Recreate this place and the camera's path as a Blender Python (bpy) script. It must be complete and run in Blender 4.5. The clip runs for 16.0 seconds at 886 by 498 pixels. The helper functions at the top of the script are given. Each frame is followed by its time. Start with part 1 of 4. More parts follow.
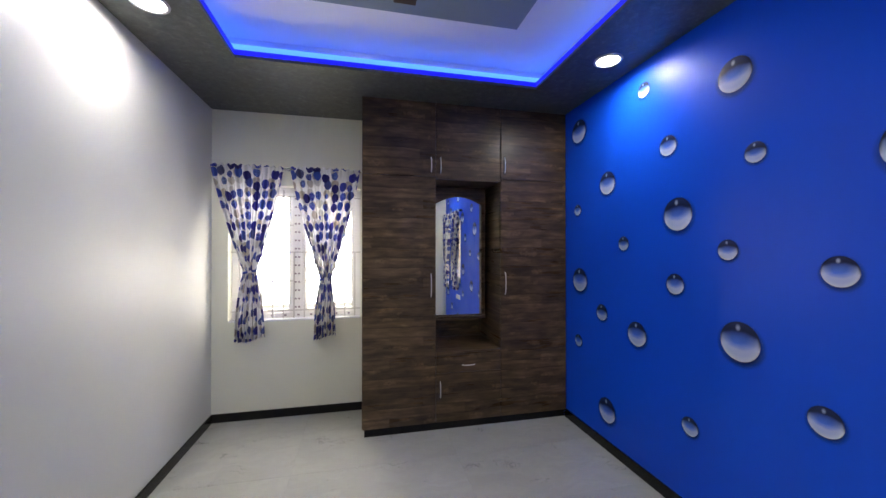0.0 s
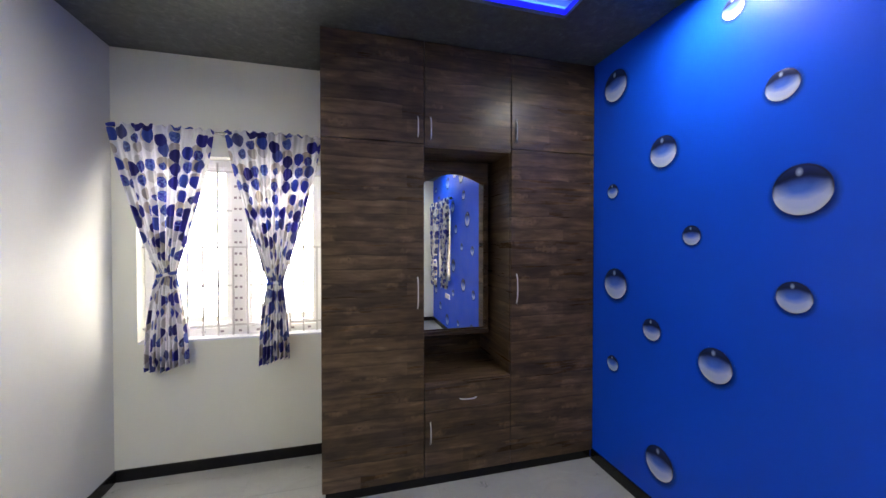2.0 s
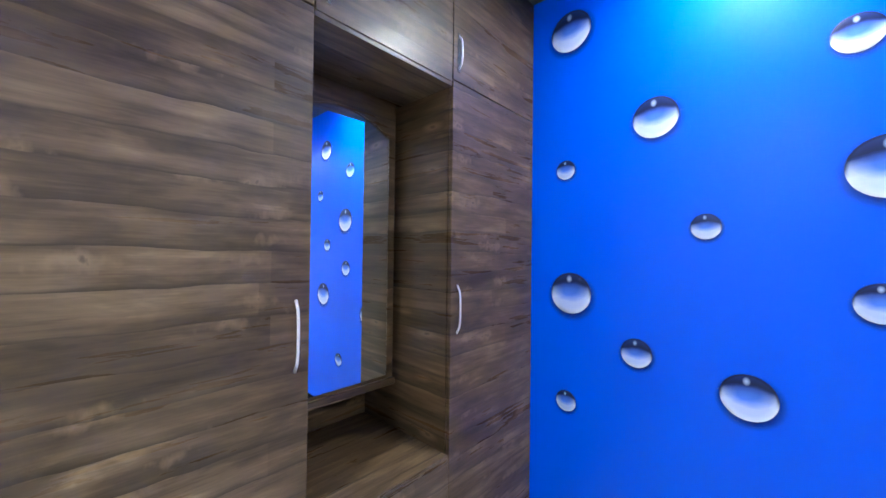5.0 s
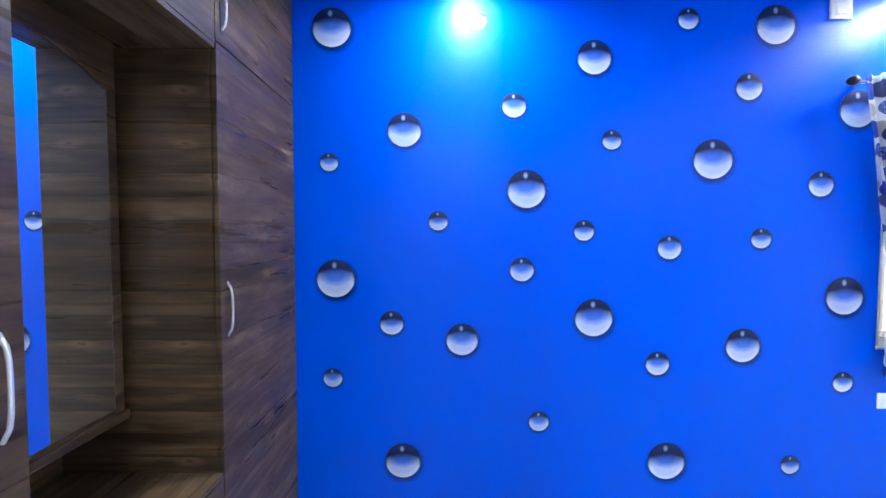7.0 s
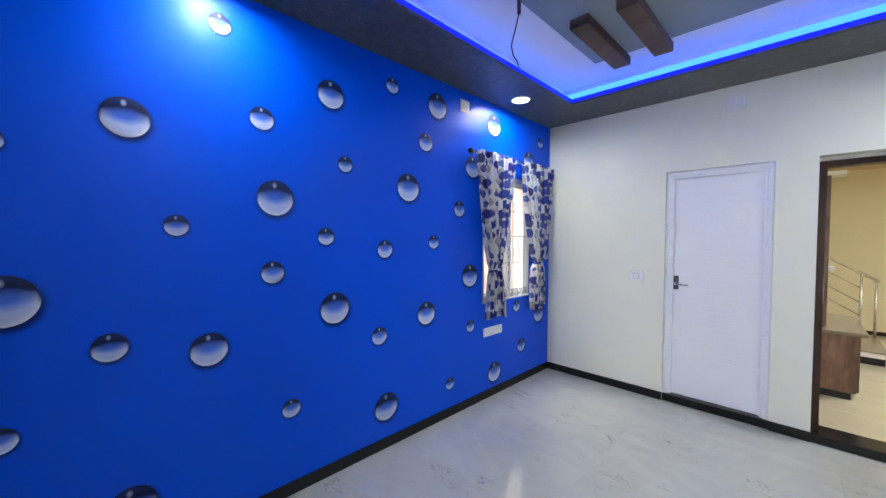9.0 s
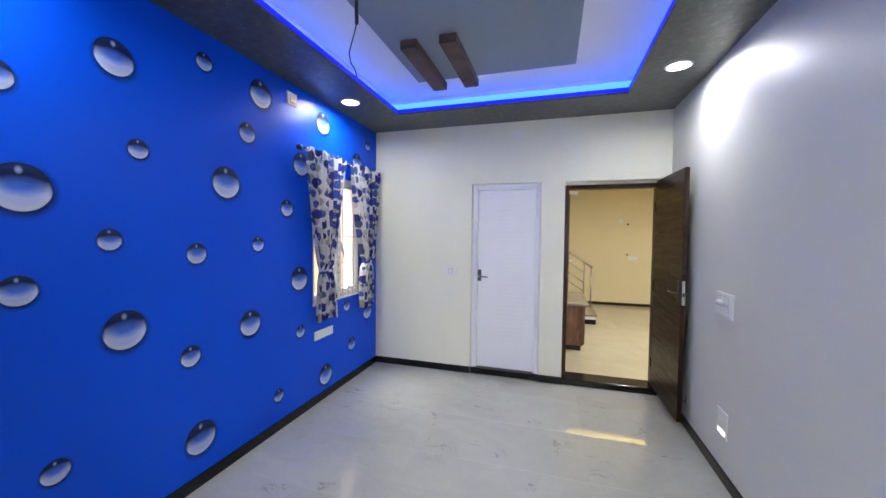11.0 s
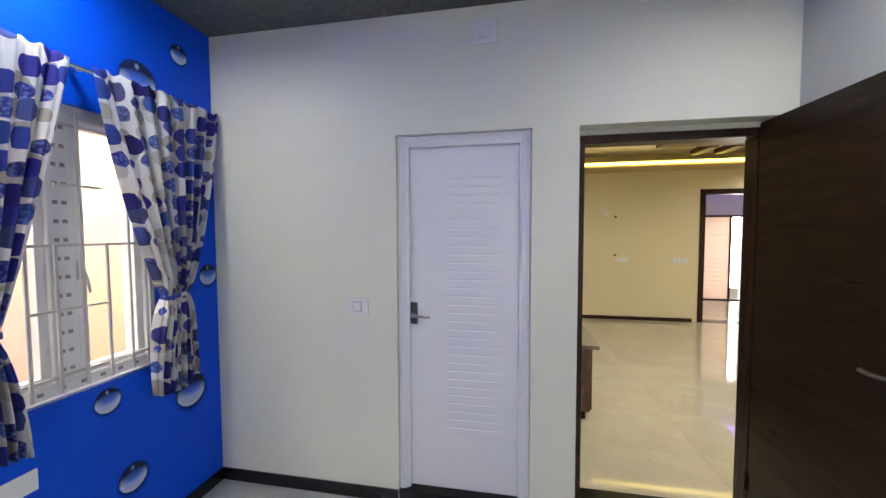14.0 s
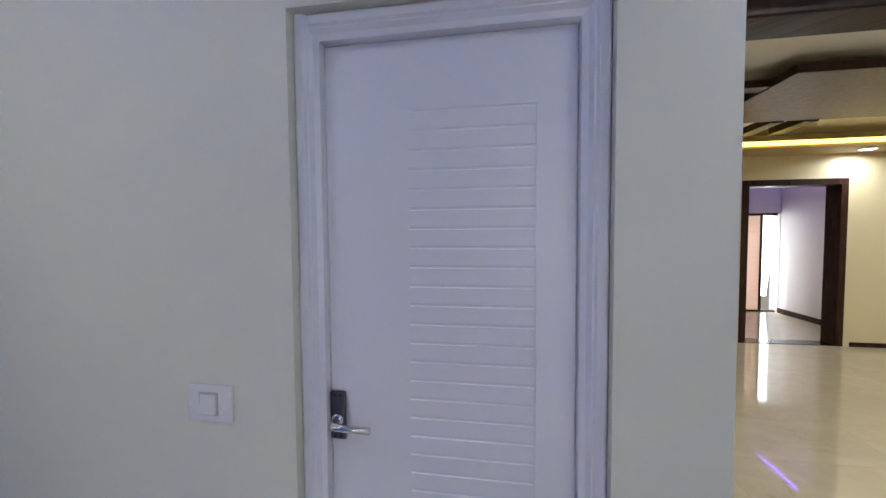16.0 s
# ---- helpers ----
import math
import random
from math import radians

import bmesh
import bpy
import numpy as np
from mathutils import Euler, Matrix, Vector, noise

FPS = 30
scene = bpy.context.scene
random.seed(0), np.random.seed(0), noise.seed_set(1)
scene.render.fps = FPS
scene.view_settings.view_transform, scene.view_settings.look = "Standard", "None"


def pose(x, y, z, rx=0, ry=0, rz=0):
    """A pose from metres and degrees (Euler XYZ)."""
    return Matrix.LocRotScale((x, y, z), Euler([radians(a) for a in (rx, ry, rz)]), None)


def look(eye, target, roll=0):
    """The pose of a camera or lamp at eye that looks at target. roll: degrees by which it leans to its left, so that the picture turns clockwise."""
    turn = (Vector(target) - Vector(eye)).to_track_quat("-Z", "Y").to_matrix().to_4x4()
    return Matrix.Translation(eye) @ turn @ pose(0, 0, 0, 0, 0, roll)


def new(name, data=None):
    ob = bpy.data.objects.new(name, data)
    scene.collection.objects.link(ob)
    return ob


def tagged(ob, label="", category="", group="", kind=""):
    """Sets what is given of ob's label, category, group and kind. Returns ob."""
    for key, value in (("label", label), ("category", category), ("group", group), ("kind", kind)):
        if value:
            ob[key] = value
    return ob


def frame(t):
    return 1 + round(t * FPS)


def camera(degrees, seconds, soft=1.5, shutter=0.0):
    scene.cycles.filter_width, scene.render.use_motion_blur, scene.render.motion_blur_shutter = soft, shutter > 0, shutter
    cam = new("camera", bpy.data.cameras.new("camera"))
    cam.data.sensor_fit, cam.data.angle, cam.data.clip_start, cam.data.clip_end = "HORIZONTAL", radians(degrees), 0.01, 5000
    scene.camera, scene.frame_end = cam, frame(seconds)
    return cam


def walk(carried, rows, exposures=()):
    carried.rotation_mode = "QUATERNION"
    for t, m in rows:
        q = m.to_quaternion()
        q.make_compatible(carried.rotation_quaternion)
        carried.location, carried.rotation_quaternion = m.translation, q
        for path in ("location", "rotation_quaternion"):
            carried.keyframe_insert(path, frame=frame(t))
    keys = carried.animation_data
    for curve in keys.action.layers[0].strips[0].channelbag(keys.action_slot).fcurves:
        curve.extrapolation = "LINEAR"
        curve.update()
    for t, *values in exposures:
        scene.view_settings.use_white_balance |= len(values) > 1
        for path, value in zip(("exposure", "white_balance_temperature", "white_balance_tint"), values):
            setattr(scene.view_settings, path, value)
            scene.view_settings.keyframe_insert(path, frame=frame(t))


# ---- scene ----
cam = camera(101.5, 16.0)

PATH = [
    (0, (-1.887, 1.303, 1.504), (-1.449, 3.255, 1.515), 0.0),
    (0.5, (-1.862, 1.555, 1.537), (-1.39, 3.498, 1.528), 0.05),
    (1, (-1.812, 1.776, 1.526), (-1.316, 3.713, 1.506), 0.0),
    (1.5, (-1.764, 1.958, 1.522), (-1.258, 3.893, 1.5), -0.05),
    (2, (-1.738, 2.131, 1.515), (-1.222, 4.063, 1.487), 0.0),
    (2.5, (-1.719, 2.34, 1.504), (-1.167, 4.261, 1.478), 0.05),
    (3, (-1.69, 2.573, 1.495), (-1.083, 4.478, 1.464), 0.1),
    (3.2, (-1.67, 2.662, 1.509), (-1.036, 4.559, 1.462), 0.15),
    (5.3, (-1.767, 3.424, 1.437), (-0.198, 4.663, 1.445), 0.3),
    (5.5, (-1.772, 3.423, 1.457), (-0.137, 4.575, 1.442), 0.0),
    (6, (-1.834, 3.54, 1.496), (0.012, 4.302, 1.434), -0.2),
    (6.5, (-1.875, 3.57, 1.482), (0.084, 3.966, 1.41), 0.2),
    (7, (-1.939, 3.596, 1.48), (0.059, 3.594, 1.407), 0.1),
    (7.5, (-2.015, 3.685, 1.512), (-0.068, 3.24, 1.42), 0.2),
    (8, (-2.082, 3.774, 1.526), (-0.261, 2.952, 1.434), 0.3),
    (8.5, (-2.121, 3.881, 1.51), (-0.484, 2.734, 1.438), 0.2),
    (9, (-2.176, 3.946, 1.503), (-0.759, 2.536, 1.441), 0.2),
    (9.5, (-2.229, 4.05, 1.504), (-1.054, 2.433, 1.446), 0.2),
    (10, (-2.255, 4.147, 1.512), (-1.317, 2.381, 1.458), 0.1),
    (10.2, (-2.228, 4.182, 1.532), (-1.388, 2.368, 1.468), 0.3),
    (12.5, (-2.015, 3.314, 1.568), (-1.579, 1.364, 1.482), -0.1),
    (13, (-1.97, 2.885, 1.596), (-1.573, 0.928, 1.491), -0.2),
    (13.5, (-1.91, 2.443, 1.583), (-1.544, 0.48, 1.478), -0.3),
    (14, (-1.87, 2.032, 1.574), (-1.507, 0.068, 1.478), -0.2),
    (14.5, (-1.819, 1.645, 1.574), (-1.471, -0.322, 1.481), -0.4),
    (15, (-1.767, 1.301, 1.564), (-1.432, -0.669, 1.483), -0.7),
    (15.5, (-1.742, 1.013, 1.563), (-1.423, -0.96, 1.488), -0.8),
    (16, (-1.742, 0.841, 1.575), (-1.421, -1.131, 1.488), -0.4),
]

EXPOSURES = [
    (0.0, 0.36, 6850, 10), (2.0, 0.56, 6850, 10), (3.2, 0.58, 6700, 9), (5.3, 2.16, 5900, 0), (6.0, 1.98, 5750, 1), (7.0, 1.76, 5700, 3), (7.5, 1.48, 5600, 3), (8.0, 1.16, 5650, 4),
    (8.5, 0.80, 5750, 5), (9.0, 0.66, 6100, 8), (10.2, 0.66, 6300, 9), (12.5, 0.42, 6500, 10), (13.5, 0.28, 6550, 10), (14.5, 0.18, 6300, 9), (15.0, 0.09, 6200, 10), (16.0, -0.25, 6150, 11),
]
walk(cam, [(t, look(eye, target, roll)) for t, eye, target, roll in PATH], EXPOSURES)

# ---- world and daylight ----
world = bpy.data.worlds.new("sky_world")
scene.world = world
world.use_nodes = True
sky = world.node_tree.nodes.new("ShaderNodeTexSky")
sky.sky_type = "NISHITA"
sky.sun_disc = False
sky.sun_elevation = radians(55)
sky.sun_rotation = radians(143)
world.node_tree.links.new(sky.outputs["Color"], world.node_tree.nodes["Background"].inputs["Color"])
world.node_tree.nodes["Background"].inputs["Strength"].default_value = 0.12


def lamp(name, kind, m, energy, colour, **settings):
    data = bpy.data.lights.new(name, kind)
    data.energy, data.color = energy, colour
    if kind == "AREA":
        data.shape, data.size, data.size_y = settings.get("shape", "RECTANGLE"), settings["size"], settings["size_y"]
        data.spread = radians(settings.get("spread", 180))
    if kind == "SUN":
        data.angle = radians(settings["angle"])
    ob = new(name, data)
    ob.matrix_world = m
    return ob


lamp("sun", "SUN", look((6, -8, 14), (0, 0, 0)), 5.0, (1.0, 0.95, 0.86), angle=0.5)
# skylight coming in at the two bedroom windows and at the far balcony door
lamp("north_window_daylight", "AREA", look((-2.5, 5.26, 1.55), (-2.4, 3.2, 1.35)), 40.0, (1.0, 0.94, 0.86), size=1.1, size_y=1.2, spread=150)
lamp("east_window_daylight", "AREA", look((0.9, -0.2, 3.3), (0.9, -0.19, 0.0)), 300.0, (1.0, 0.94, 0.85), size=1.1, size_y=5.0)
lamp("balcony_daylight", "AREA", look((-6.85, -7.9, 1.1), (-6.6, -5.0, 0.6)), 60.0, (1.0, 0.97, 0.93), size=1.1, size_y=1.9)
DOWNLIGHT_POWER = 8.8
LED_POWER = 1.8

# ---- materials ----


class Nodes:
    """A node tree in short: call it to add a node, with inputs given by name."""

    def __init__(self, name):
        self.mat = bpy.data.materials.new(name)
        self.mat.use_nodes = True
        self.tree = self.mat.node_tree
        self.bsdf = self.tree.nodes["Principled BSDF"]
        self.out = self.tree.nodes["Material Output"]

    def __call__(self, kind, values=None, **inputs):
        n = self.tree.nodes.new("ShaderNode" + kind)
        for key, value in (values or {}).items():
            setattr(n, key, value)
        for key, value in inputs.items():
            self.put(n, key.replace("_", " "), value)
        return n

    def put(self, n, key, value):
        spot = n.inputs[int(key[1:])] if key[0] == "i" and key[1:].isdigit() else n.inputs[key]
        if isinstance(value, bpy.types.NodeSocket):
            self.tree.links.new(value, spot)
        else:
            spot.default_value = value

    def set(self, **inputs):
        for key, value in inputs.items():
            self.put(self.bsdf, key.replace("_", " "), value)
        return self

    def coords(self, kind="Object", scale=(1, 1, 1), move=(0, 0, 0)):
        m = self("Mapping")
        self.tree.links.new(self("TexCoord").outputs[kind], m.inputs["Vector"])
        m.inputs["Scale"].default_value = scale
        m.inputs["Location"].default_value = move
        return m.outputs["Vector"]

    def world_coords(self, scale=(1, 1, 1), move=(0, 0, 0)):
        m = self("Mapping")
        self.tree.links.new(self("NewGeometry").outputs["Position"], m.inputs["Vector"])
        m.inputs["Scale"].default_value = scale
        m.inputs["Location"].default_value = move
        return m.outputs["Vector"]

    def noise(self, vector, scale, detail=4.0, rough=0.55, distort=0.0):
        return self("TexNoise", Vector=vector, Scale=scale, Detail=detail, Roughness=rough, Distortion=distort).outputs["Fac"]

    def ramp(self, fac, *stops):
        n = self("ValToRGB", Fac=fac)
        e = n.color_ramp.elements
        while len(e) < len(stops):
            e.new(0.5)
        for el, (p, c) in zip(e, stops):
            el.position = p
            el.color = (*c, 1) if len(c) == 3 else c
        return n.outputs["Color"]

    def mix(self, fac, a, b, blend="MIX"):
        n = self("MixRGB", {"blend_type": blend})
        for key, v in (("Fac", fac), ("Color1", a), ("Color2", b)):
            self.put(n, key, (*v, 1) if isinstance(v, tuple) and len(v) == 3 else v)
        return n.outputs["Color"]

    def math(self, op, a, b=0.0, clamp=False):
        n = self("Math", {"operation": op, "use_clamp": clamp})
        self.put(n, "i0", a)
        self.put(n, "i1", b)
        return n.outputs[0]

    def bump(self, height, strength, distance):
        self.set(Normal=self("Bump", Strength=strength, Distance=distance, Height=height).outputs["Normal"])
        return self


def grey(v):
    return (v, v, v)


def paint(name, colour, rough=0.55, bump=0.12, vary=0.08):
    """Emulsion on plaster: a fine roller stipple and faint broad unevenness."""
    n = Nodes(name)
    p = n.world_coords()
    broad = n.noise(p, 1.3, 3.0)
    fine = n.noise(p, 140.0, 2.0)
    dark = tuple(c * (1 - vary) for c in colour)
    n.set(Base_Color=n.mix(broad, dark, colour), Roughness=n.ramp(n.noise(p, 4.0), (0.3, grey(rough - 0.06)), (0.7, grey(rough + 0.06))))
    return n.bump(n.math("ADD", n.math("MULTIPLY", fine, 0.4), n.noise(p, 9.0)), bump, 0.004).mat


def plain(name, colour, rough=0.4, metal=0.0, vary=0.06, bump=0.0, scale=60.0):
    n = Nodes(name)
    p = n.world_coords()
    f = n.noise(p, scale, 3.0)
    n.set(Base_Color=n.mix(f, tuple(c * (1 - vary) for c in colour), tuple(min(1, c * (1 + vary)) for c in colour)), Roughness=n.ramp(f, (0.2, grey(max(0.02, rough - 0.05))), (0.8, grey(rough + 0.05))), Metallic=metal)
    if bump:
        n.bump(f, bump, 0.002)
    return n.mat


def glow(name, colour, strength):
    n = Nodes(name)
    n.set(Base_Color=(*colour, 1), Emission_Color=(*colour, 1), Emission_Strength=strength)
    return n.mat


def wood(name, dark, mid, light, along="x", rough=0.38, strip=0.115, length=0.62, streak=1.0):
    """Laminate printed with staggered strips of wood along one axis: grain, knots and pale scuffs."""
    n = Nodes(name)
    turn = {"x": (0, 1, 2), "y": (1, 0, 2), "z": (2, 1, 0)}[along]
    sep = n("SeparateXYZ", Vector=n.world_coords())
    a, b, c = (sep.outputs[i] for i in turn)
    rise = c if along != "z" else n.math("ADD", b, c)
    if along == "x":
        level_face = n.math("GREATER_THAN", n.math("ABSOLUTE", n("SeparateXYZ", Vector=n("NewGeometry").outputs["True Normal"]).outputs[2]), 0.7)
        rise = n.math("ADD", n.math("MULTIPLY", level_face, b), n.math("MULTIPLY", n.math("SUBTRACT", 1.0, level_face), c))
    # strip edges wander a little, as in rough-sawn boards
    wander = n.math("MULTIPLY", n.math("SUBTRACT", n.noise(n("CombineXYZ", X=n.math("MULTIPLY", a, 2.6), Y=n.math("MULTIPLY", rise, 2.0), Z=b).outputs[0], 1.3, 3.0), 0.5), 0.5 * strip)
    level = n.math("ADD", rise, wander)
    flat = n("CombineXYZ", X=a, Y=level, Z=0.0).outputs[0]
    tiles = n("TexBrick", {"offset": 0.37, "offset_frequency": 2, "squash_frequency": 3, "squash": 0.7}, Vector=flat, Scale=1.0, Mortar_Size=0.0, Mortar_Smooth=0.0, Brick_Width=length, Row_Height=strip)
    tiles.inputs["Color1"].default_value, tiles.inputs["Color2"].default_value, tiles.inputs["Mortar"].default_value = (0, 0, 0, 1), (1, 1, 1, 1), (0, 0, 0, 1)
    shade = n.math("SUBTRACT", tiles.outputs["Color"], 0.5)
    seam = n.ramp(n.math("FRACT", n.math("DIVIDE", level, strip)), (0.0, grey(1)), (0.05, grey(0.5)), (0.14, grey(0)))
    row = n.math("MULTIPLY", n.math("FLOOR", n.math("DIVIDE", level, strip)), 3.71)
    along_row = n.math("ADD", a, row)
    grain = n.noise(n("CombineXYZ", X=n.math("MULTIPLY", along_row, 1.9), Y=n.math("MULTIPLY", rise, 24.0), Z=n.math("MULTIPLY", b, 1.6)).outputs[0], 1.5, 6.0, 0.6, 0.25)
    fine = n.noise(n("CombineXYZ", X=n.math("MULTIPLY", a, 9.0), Y=n.math("MULTIPLY", rise, 260.0), Z=b).outputs[0], 1.0, 3.0)
    blot = n.noise(n("CombineXYZ", X=n.math("MULTIPLY", along_row, 2.6), Y=n.math("MULTIPLY", rise, 9.0), Z=b).outputs[0], 1.6, 4.0, 0.55, 0.3)
    tone = n.math("ADD", n.math("MULTIPLY", grain, 0.5), n.math("SUBTRACT", n.math("MULTIPLY", blot, 0.8), 0.13))
    tone = n.math("ADD", tone, n.math("MULTIPLY", shade, 0.15))
    tone = n.math("ADD", tone, n.math("MULTIPLY", n.math("SUBTRACT", fine, 0.5), 0.14))
    base = n.ramp(tone, (0.30, dark), (0.52, mid), (0.74, light))
    base = n.mix(n.math("MULTIPLY", seam, 0.75), base, dark)
    scuff = n.math("MULTIPLY", n.ramp(blot, (0.60, grey(0)), (0.70, grey(1))), n.ramp(grain, (0.52, grey(0)), (0.68, grey(0.6 * streak))))
    base = n.mix(scuff, base, tuple(min(1, 1.7 * v) for v in light))
    # pale cracked patches, ragged across the grain, with a small dark heart
    ragged = n("TexNoise", Vector=n("CombineXYZ", X=n.math("MULTIPLY", a, 34.0), Y=n.math("MULTIPLY", rise, 16.0), Z=b).outputs[0], Scale=1.0, Detail=3.0)
    spot = n("CombineXYZ", X=n.math("MULTIPLY", along_row, 3.6), Y=n.math("MULTIPLY", rise, 11.0), Z=n.math("MULTIPLY", b, 3.6)).outputs[0]
    spot = n("MixRGB", {"blend_type": "ADD"}, Fac=0.55, Color1=spot, Color2=ragged.outputs["Color"]).outputs["Color"]
    knot = n("TexVoronoi", Vector=spot, Scale=1.0, Randomness=1.0).outputs["Distance"]
    base = n.mix(n.math("MULTIPLY", n.ramp(knot, (0.10, grey(1)), (0.26, grey(0))), 0.5 * streak), base, tuple(min(1, 1.35 * v) for v in light))
    base = n.mix(n.math("MULTIPLY", n.ramp(knot, (0.03, grey(1)), (0.08, grey(0))), 0.6 * streak), base, dark)
    gloss = n.math("ADD", n.math("MULTIPLY", shade, 0.10), n.math("MULTIPLY", n.math("SUBTRACT", grain, 0.5), -0.5))
    n.set(Base_Color=base, Roughness=n.math("ADD", gloss, rough + 0.03))
    relief = n.math("SUBTRACT", n.math("ADD", grain, n.math("MULTIPLY", fine, 0.6)), n.math("MULTIPLY", seam, 0.6))
    return n.bump(relief, 0.12 + 0.13 * streak, 0.002).mat


def marble(name, base, cloud, vein, rough=0.06):
    """Polished vitrified tile: pale clouds and short dark veins, shifted from tile to tile."""
    n = Nodes(name)
    rnd = n("ObjectInfo").outputs["Random"]
    sep = n("SeparateXYZ", Vector=n.world_coords())
    shift = n.math("MULTIPLY", rnd, 37.0)
    p = n("CombineXYZ", X=n.math("ADD", sep.outputs[0], shift), Y=n.math("ADD", sep.outputs[1], shift), Z=0.0).outputs[0]
    warp = n("TexNoise", Vector=p, Scale=1.4, Detail=5.0, Roughness=0.6)
    wp = n("MixRGB", {"blend_type": "ADD"}, Fac=0.9, Color1=p, Color2=warp.outputs["Color"]).outputs["Color"]
    clouds = n.noise(wp, 2.2, 5.0, 0.6)
    diag = n("Mapping", Vector=wp, Rotation=(0, 0, radians(-52)), Scale=(0.9, 3.6, 1)).outputs["Vector"]
    lines = n.noise(diag, 1.5, 6.0, 0.62, 0.4)
    thin = n.math("ABSOLUTE", n.math("SUBTRACT", lines, 0.5))
    veins = n.ramp(thin, (0.0, grey(1)), (0.005, grey(0.7)), (0.012, grey(0)))
    patch = n.ramp(n.noise(p, 3.1, 3.0), (0.56, grey(0)), (0.66, grey(1)))
    soft = n.ramp(thin, (0.0, grey(0.16)), (0.10, grey(0)))
    col = n.mix(n.ramp(clouds, (0.35, grey(0)), (0.7, grey(1))), cloud, base)
    col = n.mix(soft, col, tuple(0.72 * v for v in cloud))
    col = n.mix(n.math("MULTIPLY", n.math("MULTIPLY", veins, patch), 0.75), col, vein)
    col = n.mix(n.math("MULTIPLY", rnd, 0.08), col, grey(0.25))
    n.set(Base_Color=col, Roughness=n.ramp(n.noise(p, 6.0), (0.3, grey(rough)), (0.8, grey(rough + 0.05))), Specular_IOR_Level=1.0)
    return n.mat


def soffit_paint(name, colour):
    """Dark metallic texture paint, dragged on by hand, with a soft sheen."""
    n = Nodes(name)
    p = n.world_coords()
    rough = n.noise(p, 22.0, 6.0, 0.65, 0.6)
    speck = n.noise(p, 75.0, 3.0)
    h = n.math("ADD", n.math("MULTIPLY", rough, 0.7), n.math("MULTIPLY", speck, 0.3))
    n.set(Base_Color=n.ramp(h, (0.3, tuple(0.55 * c for c in colour)), (0.55, colour), (0.72, tuple(1.9 * c for c in colour))), Roughness=n.ramp(speck, (0.3, grey(0.34)), (0.7, grey(0.5))), Metallic=0.25)
    return n.bump(h, 0.35, 0.006).mat


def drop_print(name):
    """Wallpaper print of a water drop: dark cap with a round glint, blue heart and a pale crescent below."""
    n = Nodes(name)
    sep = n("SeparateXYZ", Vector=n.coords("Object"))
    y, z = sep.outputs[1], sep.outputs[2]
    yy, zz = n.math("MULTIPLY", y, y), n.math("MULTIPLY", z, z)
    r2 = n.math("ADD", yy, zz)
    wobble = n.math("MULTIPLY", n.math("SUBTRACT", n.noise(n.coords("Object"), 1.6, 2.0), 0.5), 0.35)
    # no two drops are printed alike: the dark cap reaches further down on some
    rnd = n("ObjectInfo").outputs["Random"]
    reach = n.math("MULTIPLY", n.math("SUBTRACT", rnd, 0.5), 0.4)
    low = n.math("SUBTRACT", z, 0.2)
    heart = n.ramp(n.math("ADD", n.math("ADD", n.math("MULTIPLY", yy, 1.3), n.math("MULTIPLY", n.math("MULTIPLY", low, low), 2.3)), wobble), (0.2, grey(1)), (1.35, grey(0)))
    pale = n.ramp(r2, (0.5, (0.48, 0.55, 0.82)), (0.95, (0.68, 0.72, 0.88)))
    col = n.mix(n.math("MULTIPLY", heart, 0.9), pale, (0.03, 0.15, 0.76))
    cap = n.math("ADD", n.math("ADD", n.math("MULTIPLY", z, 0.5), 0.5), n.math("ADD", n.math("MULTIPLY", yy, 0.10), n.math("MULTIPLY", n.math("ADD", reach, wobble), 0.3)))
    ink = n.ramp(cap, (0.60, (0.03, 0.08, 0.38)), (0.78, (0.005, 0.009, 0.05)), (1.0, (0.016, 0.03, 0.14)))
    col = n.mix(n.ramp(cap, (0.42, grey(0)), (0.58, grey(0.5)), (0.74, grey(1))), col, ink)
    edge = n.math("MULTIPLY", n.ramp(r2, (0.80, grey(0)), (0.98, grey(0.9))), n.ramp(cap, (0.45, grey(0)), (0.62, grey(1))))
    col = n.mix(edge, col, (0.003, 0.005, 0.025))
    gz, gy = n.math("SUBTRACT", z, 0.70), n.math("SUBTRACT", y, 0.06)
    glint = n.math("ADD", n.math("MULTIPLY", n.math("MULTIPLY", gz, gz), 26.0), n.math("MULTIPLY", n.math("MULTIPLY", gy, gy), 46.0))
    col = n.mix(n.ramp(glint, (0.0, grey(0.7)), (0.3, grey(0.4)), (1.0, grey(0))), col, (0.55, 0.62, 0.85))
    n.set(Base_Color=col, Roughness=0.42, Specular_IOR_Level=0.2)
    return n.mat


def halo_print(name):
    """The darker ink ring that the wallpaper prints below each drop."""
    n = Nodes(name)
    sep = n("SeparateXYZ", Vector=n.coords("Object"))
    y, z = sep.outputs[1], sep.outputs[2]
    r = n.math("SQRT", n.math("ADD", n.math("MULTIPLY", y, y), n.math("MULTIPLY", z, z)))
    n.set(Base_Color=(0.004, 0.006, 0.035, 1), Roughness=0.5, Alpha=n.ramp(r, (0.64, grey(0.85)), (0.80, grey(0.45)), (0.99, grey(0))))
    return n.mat


